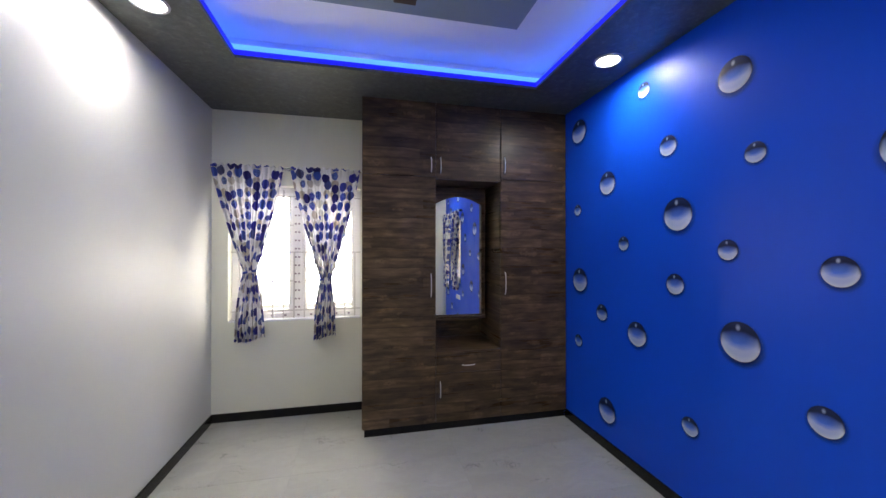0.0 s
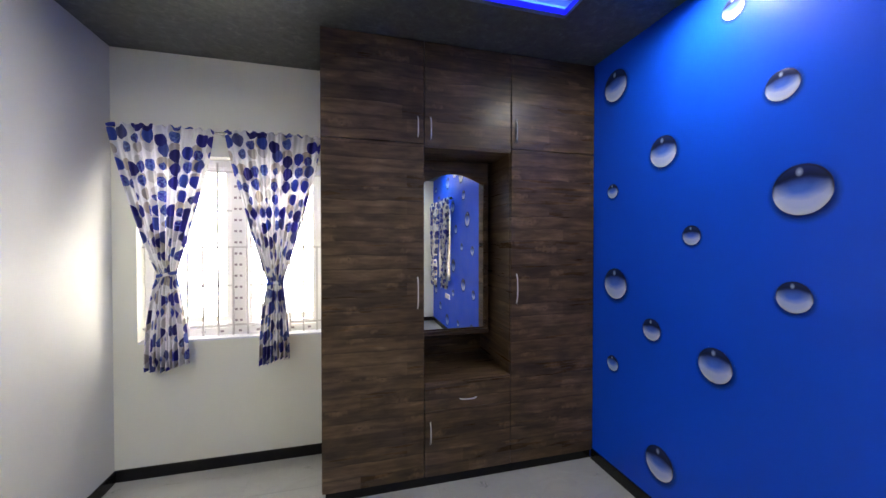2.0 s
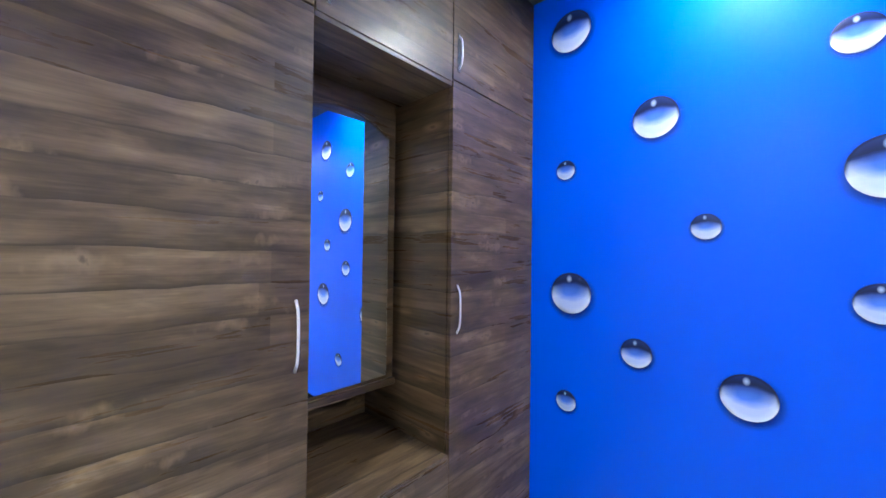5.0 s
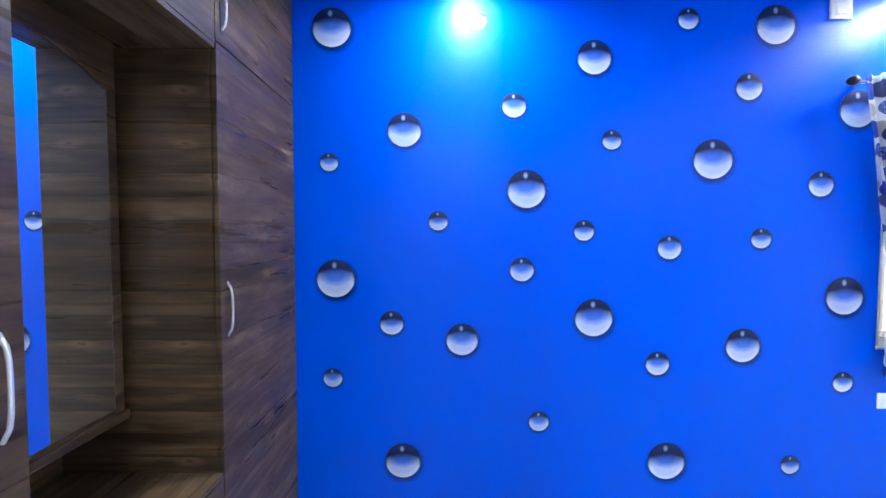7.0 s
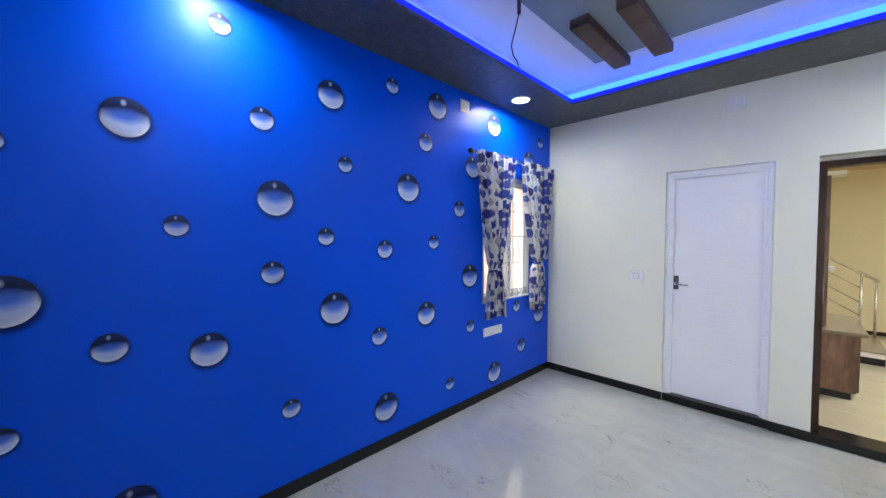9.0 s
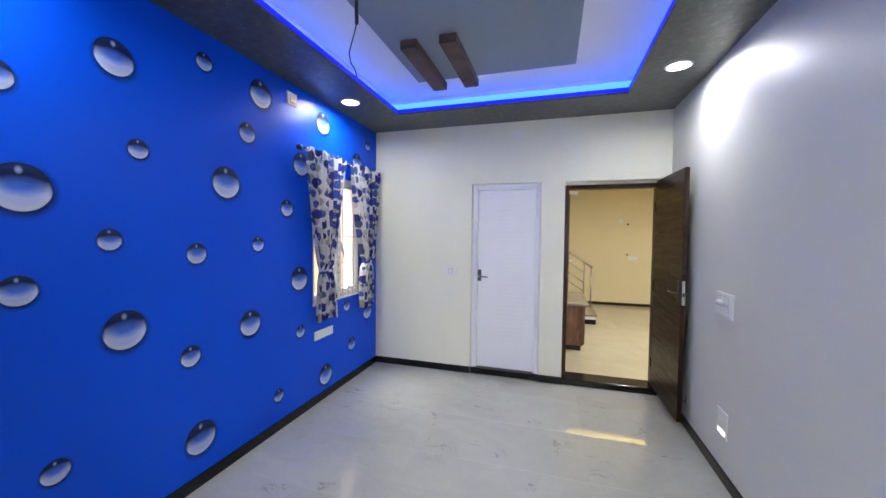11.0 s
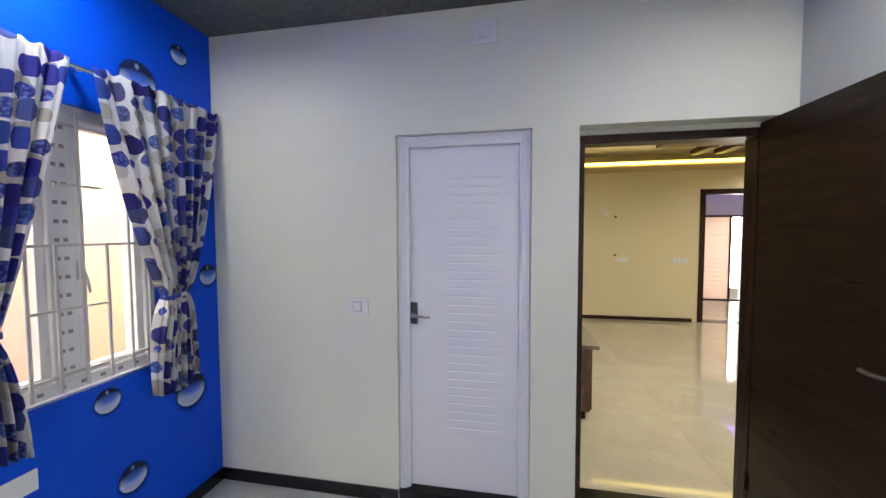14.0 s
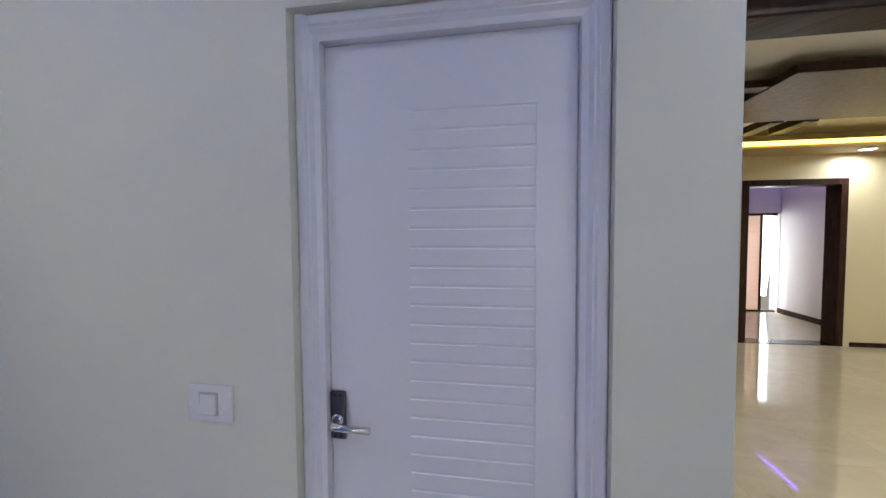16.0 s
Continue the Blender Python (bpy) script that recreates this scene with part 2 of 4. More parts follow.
def curtain_cloth(name):
    """Off-white cloth printed with navy, blue, grey and sand blobs."""
    n = Nodes(name)
    uv = n.coords("UV")
    wob = n("TexNoise", Vector=uv, Scale=14.0, Detail=2.0)
    p = n("MixRGB", {"blend_type": "ADD"}, Fac=0.016, Color1=uv, Color2=wob.outputs["Color"]).outputs["Color"]

    def blobs(scale, shift, size):
        m = n("Mapping", Vector=p, Location=shift, Scale=(0.95, 1.05, 1.0)).outputs["Vector"]
        v = n("TexVoronoi", Vector=m, Scale=scale, Randomness=0.5)
        return n.math("LESS_THAN", v.outputs["Distance"], size), n("SeparateColor", Color=v.outputs["Color"]).outputs, v.outputs["Distance"]

    col = n.mix(n.noise(uv, 2.5), (0.82, 0.81, 0.81), (0.89, 0.89, 0.90))
    mask, rnd, _ = blobs(10.0, (0.31, 0.17, 0), 0.46)
    sand = n.ramp(rnd[1], (0.4, (0.50, 0.45, 0.40)), (0.6, (0.62, 0.61, 0.62)))
    col = n.mix(n.math("MULTIPLY", mask, n.math("GREATER_THAN", rnd[0], 0.2)), col, sand)
    mask, rnd, far = blobs(10.0, (0, 0, 0), 0.47)
    ink = n.ramp(rnd[1], (0.0, (0.016, 0.014, 0.16)), (0.5, (0.03, 0.03, 0.36)), (0.72, (0.04, 0.10, 0.46)), (1.0, (0.09, 0.10, 0.26)))
    wash = n.math("MULTIPLY", n.ramp(n.noise(uv, 70.0, 4.0), (0.46, grey(0)), (0.62, grey(0.75))), n.math("GREATER_THAN", rnd[2], 0.55))
    ink = n.mix(wash, ink, (0.25, 0.38, 0.75))
    heart = n.math("MULTIPLY", n.math("LESS_THAN", far, 0.22), n.math("GREATER_THAN", rnd[2], 0.82))
    ink = n.mix(heart, ink, (0.74, 0.74, 0.82))
    col = n.mix(n.math("MULTIPLY", mask, n.math("GREATER_THAN", rnd[0], 0.14)), col, ink)
    weave = n("TexWave", Vector=uv, Scale=420.0)
    n.set(Base_Color=col, Roughness=0.8)
    n.bump(n.math("ADD", weave.outputs["Fac"], n.noise(uv, 40.0)), 0.1, 0.002)
    thin = n("BsdfTranslucent", Color=n.mix(0.22, col, (0.30, 0.28, 0.34)))
    both = n("MixShader", Fac=0.42)
    n.tree.links.new(n.bsdf.outputs[0], both.inputs[1])
    n.tree.links.new(thin.outputs[0], both.inputs[2])
    n.tree.links.new(both.outputs[0], n.out.inputs["Surface"])
    return n.mat


def blind_cloth(name, colour):
    """Thin tan blind that glows a little with the daylight behind it."""
    n = Nodes(name)
    col = n.mix(n.noise(n.world_coords((1, 1, 30)), 3.0), tuple(0.9 * c for c in colour), colour)
    n.set(Base_Color=col, Roughness=0.8)
    thin = n("BsdfTranslucent", Color=col)
    both = n("MixShader", Fac=0.45)
    n.tree.links.new(n.bsdf.outputs[0], both.inputs[1])
    n.tree.links.new(thin.outputs[0], both.inputs[2])
    n.tree.links.new(both.outputs[0], n.out.inputs["Surface"])
    return n.mat


def glass(name):
    n = Nodes(name)
    n.set(Base_Color=(0.95, 0.98, 0.97, 1), Roughness=0.02, Transmission_Weight=1.0, IOR=1.05)
    return n.mat


WHITE_WALL = paint("ivory_emulsion", (0.82, 0.82, 0.715), 0.5)
COOL_WALL = paint("cool_white_emulsion", (0.655, 0.66, 0.64), 0.45)
BLUE_PAPER = paint("blue_wallpaper", (0.002, 0.084, 0.76), 0.38, 0.05, 0.05)
BLUE_PAPER.node_tree.nodes["Principled BSDF"].inputs["Specular IOR Level"].default_value = 0.22
CREAM_WALL = paint("cream_emulsion", (0.80, 0.70, 0.46), 0.55)
FAR_WALL = paint("pale_lilac_emulsion", (0.72, 0.71, 0.74), 0.55)
CEILING_WHITE = paint("white_ceiling_emulsion", (0.86, 0.85, 0.87), 0.6)
PANEL_GREY = paint("blue_grey_ceiling_emulsion", (0.23, 0.29, 0.36), 0.55)
SOFFIT_DARK = soffit_paint("charcoal_texture_paint", (0.112, 0.118, 0.112))
HALL_PANEL = soffit_paint("grey_brown_texture_paint", (0.15, 0.115, 0.08))
HALL_SOFFIT = paint("tan_soffit_emulsion", (0.55, 0.42, 0.22), 0.55)
FLOOR_TILE = marble("grey_marble_tile", (0.475, 0.475, 0.44), (0.43, 0.43, 0.40), (0.10, 0.10, 0.105), 0.035)
HALL_TILE = marble("cream_marble_tile", (0.56, 0.495, 0.355), (0.51, 0.445, 0.315), (0.40, 0.33, 0.21), 0.03)
GROUT = plain("grey_grout", (0.30, 0.30, 0.29), 0.8)
BLACK_STONE = plain("black_granite", (0.010, 0.010, 0.011), 0.16, 0.0, 0.5, 0.0, 220.0)
BLACK_STONE.node_tree.nodes["Principled BSDF"].inputs["Specular IOR Level"].default_value = 0.3
LAMINATE = wood("walnut_strip_laminate", (0.028, 0.0165, 0.0085), (0.074, 0.0455, 0.0240), (0.155, 0.101, 0.056), "x", 0.32, 0.085, 1.0)
LAMINATE.node_tree.nodes["Principled BSDF"].inputs["Specular IOR Level"].default_value = 0.32
DOOR_WOOD = wood("dark_veneer", (0.010, 0.0042, 0.0022), (0.024, 0.0100, 0.0048), (0.041, 0.0180, 0.0090), "y", 0.36, 0.4, 3.0, 0.3)
DOOR_WOOD.node_tree.nodes["Principled BSDF"].inputs["Specular IOR Level"].default_value = 0.3
FRAME_WOOD = wood("dark_polished_timber", (0.012, 0.0045, 0.003), (0.030, 0.0115, 0.0065), (0.055, 0.024, 0.014), "z", 0.34, 0.5, 3.0, 0.2)
FRAME_WOOD.node_tree.nodes["Principled BSDF"].inputs["Specular IOR Level"].default_value = 0.25
BLOCK_WOOD = wood("brown_ceiling_timber", (0.035, 0.018, 0.012), (0.085, 0.045, 0.030), (0.13, 0.075, 0.05), "y", 0.5, 0.3, 2.0, 0.3)
CABINET_WOOD = wood("red_brown_veneer", (0.05, 0.024, 0.016), (0.13, 0.065, 0.04), (0.24, 0.13, 0.085), "z", 0.35, 0.3, 2.0, 0.5)
PVC = plain("white_pvc", (0.82, 0.825, 0.89), 0.36, 0.0, 0.01)
UPVC = plain("white_upvc", (0.82, 0.81, 0.80), 0.3, 0.0, 0.02)
SWITCH_GREY = plain("grey_switch_plastic", (0.5, 0.5, 0.52), 0.3, 0.0, 0.01)
SWITCH_WHITE = plain("white_switch_plastic", (0.83, 0.83, 0.83), 0.25, 0.0, 0.01)
CHROME = plain("brushed_chrome", (0.72, 0.72, 0.72), 0.2, 1.0, 0.05, 0.0, 200.0)
SATIN = plain("satin_steel", (0.78, 0.77, 0.75), 0.34, 0.75, 0.04, 0.0, 150.0)
STEEL_DARK = plain("gunmetal", (0.12, 0.125, 0.135), 0.36, 0.9, 0.1)
LEVER_METAL = plain("dull_steel", (0.30, 0.28, 0.26), 0.3, 0.95, 0.08, 0.0, 120.0)
BRONZE = plain("dark_bronze", (0.02, 0.013, 0.01), 0.45, 0.5, 0.1)
BAR_PAINT = plain("white_painted_iron", (0.58, 0.56, 0.55), 0.45, 0.2, 0.1)
BLACK_PLASTIC = plain("black_plastic", (0.015, 0.015, 0.016), 0.4)
TAPE_MARK = plain("grey_tape_print", (0.32, 0.27, 0.30), 0.6)
MIRROR = plain("silvered_mirror", (0.88, 0.9, 0.9), 0.01, 1.0, 0.0)
MIRROR.node_tree.nodes["Principled BSDF"].inputs["Roughness"].default_value = 0.0
for link in list(MIRROR.node_tree.nodes["Principled BSDF"].inputs["Roughness"].links):
    MIRROR.node_tree.links.remove(link)
GLASS = glass("window_glass")
CLOTH = curtain_cloth("printed_curtain_cloth")
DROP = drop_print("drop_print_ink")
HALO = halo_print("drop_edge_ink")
NEIGHBOUR = paint("peach_outside_plaster", (0.86, 0.60, 0.41), 0.8, 0.3, 0.1)
PALE_OUTSIDE = paint("pale_outside_plaster", (0.85, 0.82, 0.78), 0.8, 0.3, 0.1)
BLIND = blind_cloth("tan_blind_fabric", (0.88, 0.75, 0.66))
STAIR_STONE = plain("brown_granite", (0.24, 0.20, 0.15), 0.15, 0.0, 0.3, 0.0, 160.0)
EARTH = plain("packed_earth", (0.25, 0.2, 0.15), 0.9, 0.0, 0.3, 0.4, 8.0)
LAMP_GLOW = glow("white_led_diffuser", (1.0, 0.98, 0.95), 14.0)
BLUE_LED = glow("blue_led_tape", (0.055, 0.21, 1.0), LED_POWER)
# weak emission in place of the tape's blue light on the ceiling lip
LIP_BLUE_LIGHT = glow("lip_blue_light", (0.008, 0.012, 0.9), 0.5)
YELLOW_LED = glow("yellow_led_tape", (1.0, 0.74, 0.15), 4.5)
PURPLE_LED = glow("violet_led_tape", (0.30, 0.14, 1.0), 14.0)
STEP_GLOW = glow("warm_step_light", (1.0, 0.93, 0.8), 2.5)

# ---- mesh helpers ----


def mesh_of(name, bm, material):
    me = bpy.data.meshes.new(name)
    bmesh.ops.recalc_face_normals(bm, faces=bm.faces)
    bm.to_mesh(me)
    bm.free()
    me.materials.append(material)
    return me


def part(name, bm, material, parent=None, label="", smooth=False):
    """Links a bmesh as one mesh object under a thing or a part; with no parent it is a thing of its own."""
    ob = new(name, mesh_of(name, bm, material))
    if smooth:
        for f in ob.data.polygons:
            f.use_smooth = True
    if parent is not None:
        ob.parent = parent
        ob.matrix_parent_inverse = world_of(parent).inverted()
    return tagged(ob, label)


def world_of(ob):
    """The pose of a thing or part in the world, before the scene is updated."""
    if ob.parent is None:
        return ob.matrix_basis.copy()
    return world_of(ob.parent) @ ob.matrix_parent_inverse @ ob.matrix_basis


def thing(name, label, category, place=(0, 0, 0), group="", kind=""):
    ob = new(name)
    ob.empty_display_size = 0.05
    ob.matrix_basis = Matrix.Translation(place)
    return tagged(ob, label, category, group, kind)


def add_box(bm, lo, hi, bevel=0.0, m=None):
    lo, hi = Vector(lo), Vector(hi)
    made = bmesh.ops.create_cube(bm, size=1.0, matrix=Matrix.Translation((lo + hi) / 2) @ Matrix.Diagonal((*(hi - lo), 1)))
    verts = made["verts"]
    if bevel:
        edges = list({e for v in verts for e in v.link_edges})
        got = bmesh.ops.bevel(bm, geom=edges, offset=bevel, segments=2, affect="EDGES", profile=0.5)
        verts = list({v for f in got["faces"] for v in f.verts} | {v for v in verts if v.is_valid})
    if m is not None:
        bmesh.ops.transform(bm, matrix=m, verts=[v for v in verts if v.is_valid])
    return bm


def box(lo, hi, bevel=0.0, m=None):
    return add_box(bmesh.new(), lo, hi, bevel, m)


def boxes(*pairs, bevel=0.0):
    bm = bmesh.new()
    for lo, hi in pairs:
        add_box(bm, lo, hi, bevel)
    return bm


def lathe(profile, m=None, steps=32):
    """A turned shape from (radius, height) pairs about z."""
    bm = bmesh.new()
    rings = []
    for r, h in profile:
        if r < 1e-6:
            rings.append([bm.verts.new((0, 0, h))])
        else:
            rings.append([bm.verts.new((r * math.cos(2 * math.pi * k / steps), r * math.sin(2 * math.pi * k / steps), h)) for k in range(steps)])
    for a, b in zip(rings, rings[1:]):
        for k in range(steps):
            j = (k + 1) % steps
            if len(a) == 1 and len(b) > 1:
                bm.faces.new((a[0], b[k], b[j]))
            elif len(b) == 1 and len(a) > 1:
                bm.faces.new((a[k], a[j], b[0]))
            elif len(a) > 1:
                bm.faces.new((a[k], a[j], b[j], b[k]))
    if m is not None:
        bmesh.ops.transform(bm, matrix=m, verts=bm.verts)
    return bm


def tube(points, radius, sides=10):
    """A round bar along a line of points."""
    bm = bmesh.new()
    pts = [Vector(p) for p in points]
    rings = []
    for i, p in enumerate(pts):
        d = (pts[min(i + 1, len(pts) - 1)] - pts[max(i - 1, 0)]).normalized()
        side = d.cross(Vector((0.31, 0.2, 0.93))).normalized()
        up = d.cross(side)
        rings.append([bm.verts.new(p + radius * (math.cos(2 * math.pi * k / sides) * side + math.sin(2 * math.pi * k / sides) * up)) for k in range(sides)])
    for a, b in zip(rings, rings[1:]):
        for k in range(sides):
            j = (k + 1) % sides
            bm.faces.new((a[k], a[j], b[j], b[k]))
    bm.faces.new(rings[0])
    bm.faces.new(rings[-1])
    return bm


def prism(outline, axis, lo, hi):
    """A flat outline of 2D points, pushed along an axis from lo to hi."""
    bm = bmesh.new()

    def at(p, d):
        q = list(p)
        q.insert(axis, d)
        return bm.verts.new(q)

    a, b = [at(p, lo) for p in outline], [at(p, hi) for p in outline]
    bm.faces.new(a)
    bm.faces.new(b)
    for i in range(len(a)):
        j = (i + 1) % len(a)
        bm.faces.new((a[i], a[j], b[j], b[i]))
    return bm


# ---- the bedroom: floor, walls, ceiling ----
WEST, EAST, SOUTH, NORTH = -3.222, 0.0, 0.0, 4.98
WALL, TOP, HIGH = 0.23, 2.80, 3.0
FLOOR = -0.06  # the bedroom floor lies a shallow step below the hall
WIN_N = (-3.085, -1.90, 0.852, 2.12)
WIN_E = (0.395, 1.25, 0.878, 2.13)
BATH = (-1.985, -1.217, 0.0, 2.13)
DOOR = (-3.16, -2.23, 0.0, 2.13)


def wall_along_x(name, y0, y1, x0, x1, z1, holes, material, label):
    """A wall from x0 to x1, with openings (xa, xb, za, zb) through it."""
    bm = bmesh.new()
    x = x0
    for xa, xb, za, zb in sorted(holes):
        add_box(bm, (x, y0, FLOOR), (xa, y1, z1))
        if za > 0:
            add_box(bm, (xa, y0, FLOOR), (xb, y1, za))
        add_box(bm, (xa, y0, zb), (xb, y1, z1))
        x = xb
    add_box(bm, (x, y0, FLOOR), (x1, y1, z1))
    return tagged(part(name, bm, material), label, "wall", kind="structure")


def wall_along_y(name, x0, x1, y0, y1, z1, holes, material, label):
    bm = bmesh.new()
    y = y0
    for ya, yb, za, zb in sorted(holes):
        add_box(bm, (x0, y, FLOOR), (x1, ya, z1))
        if za > 0:
            add_box(bm, (x0, ya, FLOOR), (x1, yb, za))
        add_box(bm, (x0, ya, zb), (x1, yb, z1))
        y = yb
    add_box(bm, (x0, y, FLOOR), (x1, y1, z1))
    return tagged(part(name, bm, material), label, "wall", kind="structure")


wall_north = wall_along_x("wall_north", NORTH, NORTH + WALL, WEST - WALL, EAST + WALL, HIGH + 0.2, [WIN_N], WHITE_WALL, "ivory painted wall with a window opening")
wall_west = wall_along_y("wall_west", WEST - WALL, WEST, SOUTH, NORTH, HIGH + 0.2, [], COOL_WALL, "plain cool white painted wall")
wall_east = wall_along_y("wall_east", EAST, EAST + WALL, SOUTH, NORTH, HIGH + 0.2, [WIN_E], BLUE_PAPER, "royal blue wallpaper printed with large water drops")
wall_south = wall_along_x("wall_south", SOUTH - WALL, SOUTH, -9.0, EAST + WALL, HIGH + 0.2, [DOOR, BATH], WHITE_WALL, "ivory painted wall with two door openings")

# the dark dropped border of the ceiling, its lip, the recess behind it and the raised middle
COVE = (-2.72, -0.528, 0.54, 3.965)
cx0, cx1, cy0, cy1 = COVE
LIP, BACK = 0.055, 0.13


def ring(bm, x0, x1, y0, y1, ix0, ix1, iy0, iy1, z0, z1):
    add_box(bm, (x0, y0, z0), (ix0, y1, z1))
    add_box(bm, (ix1, y0, z0), (x1, y1, z1))
    add_box(bm, (ix0, y0, z0), (ix1, iy0, z1))
    add_box(bm, (ix0, iy1, z0), (ix1, y1, z1))
    return bm


soffit = ring(bmesh.new(), WEST, EAST, SOUTH, NORTH, cx0, cx1, cy0, cy1, TOP, TOP + 0.02)
tagged(part("ceiling_border", soffit, SOFFIT_DARK), "charcoal textured dropped ceiling border round a lit recess", "ceiling", kind="structure")
# the lip is no lamp: its blue light is put into the material
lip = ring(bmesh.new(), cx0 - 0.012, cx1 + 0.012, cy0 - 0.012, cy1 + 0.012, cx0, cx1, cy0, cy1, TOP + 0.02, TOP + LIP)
tagged(part("ceiling_lip", lip, LIP_BLUE_LIGHT), "lip edging the dropped ceiling border, tape's blue light put in as glow", "ceiling", kind="structure")
back = ring(bmesh.new(), WEST, EAST, SOUTH, NORTH, cx0 - BACK, cx1 + BACK, cy0 - BACK, cy1 + BACK, TOP + 0.02, HIGH)
tagged(part("ceiling_recess", back, CEILING_WHITE), "white sides of the lit ceiling recess", "ceiling", kind="structure")
tagged(part("ceiling", box((WEST, SOUTH, HIGH), (EAST, NORTH, HIGH + 0.15)), CEILING_WHITE), "white raised middle of the bedroom ceiling", "ceiling", kind="structure")
tagged(part("ceiling_panel", box((-2.265, 0.90, HIGH - 0.05), (-0.90, 3.50, HIGH), 0.003), PANEL_GREY), "blue-grey raised rectangle on the ceiling", "ceiling", kind="structure")

# blue light tape standing on the ledge behind the lip, one length a side
g, w = 0.112, 0.004
for lo, hi in (((cx0 - g - w, cy0 - g), (cx0 - g, cy1 + g)), ((cx1 + g, cy0 - g), (cx1 + g + w, cy1 + g)), ((cx0 - g, cy0 - g - w), (cx1 + g, cy0 - g)), ((cx0 - g, cy1 + g), (cx1 + g, cy1 + g + w))):
    # 13 cm tall, so the glowing face stands in for the lit recess wall
    tagged(part("led_strip", box((*lo, TOP + 0.02), (*hi, TOP + 0.15)), BLUE_LED), "glowing blue light tape behind the ceiling lip, heightened to show as the lit band", "light strip", "blue ceiling light tape")


def ceiling_block(x, y0, y1, width=0.125):
    ob = part("ceiling_batten", box((x - width / 2, y0, HIGH - 0.115), (x + width / 2, y1, HIGH - 0.05), 0.003), BLOCK_WOOD)
    return tagged(ob, "brown timber batten fixed across the blue-grey ceiling panel", "batten", "ceiling battens")


for x in (-1.09, -1.385):
    ceiling_block(x, 0.83, 1.62)
for x in (-1.655, -1.95):
    ceiling_block(x, 2.55, 3.32)


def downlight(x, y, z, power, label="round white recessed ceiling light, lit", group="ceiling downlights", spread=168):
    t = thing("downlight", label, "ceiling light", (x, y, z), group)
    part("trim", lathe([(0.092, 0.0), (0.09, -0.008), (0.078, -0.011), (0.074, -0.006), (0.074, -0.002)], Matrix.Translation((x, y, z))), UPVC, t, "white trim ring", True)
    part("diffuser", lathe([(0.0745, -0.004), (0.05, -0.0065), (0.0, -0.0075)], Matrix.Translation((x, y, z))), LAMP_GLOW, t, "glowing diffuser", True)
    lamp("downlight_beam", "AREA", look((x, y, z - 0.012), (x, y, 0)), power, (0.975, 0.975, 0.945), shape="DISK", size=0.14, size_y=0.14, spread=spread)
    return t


for x, y in ((-0.255, 3.45), (-2.97, 3.47), (-0.25, 1.01), (-2.965, 1.02)):
    downlight(x, y, TOP, DOWNLIGHT_POWER)

# skirting of black stone
H, T, S = 0.095, 0.012, FLOOR + 0.078
for k, (lo, hi) in enumerate((
    ((WEST + T, NORTH - T, FLOOR), (-1.86, NORTH, S)),
    ((WEST, SOUTH, FLOOR), (WEST + T, NORTH, S)),
    ((EAST - T, SOUTH, FLOOR), (EAST, 4.40, S)),
    ((BATH[1], SOUTH, FLOOR), (EAST - T, SOUTH + T, S)),
    ((DOOR[1], SOUTH, FLOOR), (BATH[0], SOUTH + T, S)),
)):
    tagged(part("baseboard", box(lo, hi, 0.002), BLACK_STONE), "black polished stone skirting along the wall foot", "skirting", kind="structure")

# ---- wardrobe ----
FRONT = 4.385
BASE = 0.012


def bow_handle(p, length, upright, parent, m=None):
    """A slim arched pull between two feet."""
    n, rise = 9, 0.015
    pts = []
    for i in range(n):
        s = i / (n - 1)
        along = (s - 0.5) * length
        out = -rise * (1 - (2 * s - 1) ** 6) - 0.004 * math.sin(math.pi * s)
        pts.append((p[0], p[1] + out, p[2] + along) if upright else (p[0] + along, p[1] + out, p[2]))
    return part("handle", tube(pts, 0.0043), SATIN, parent, "satin steel bow handle", True)


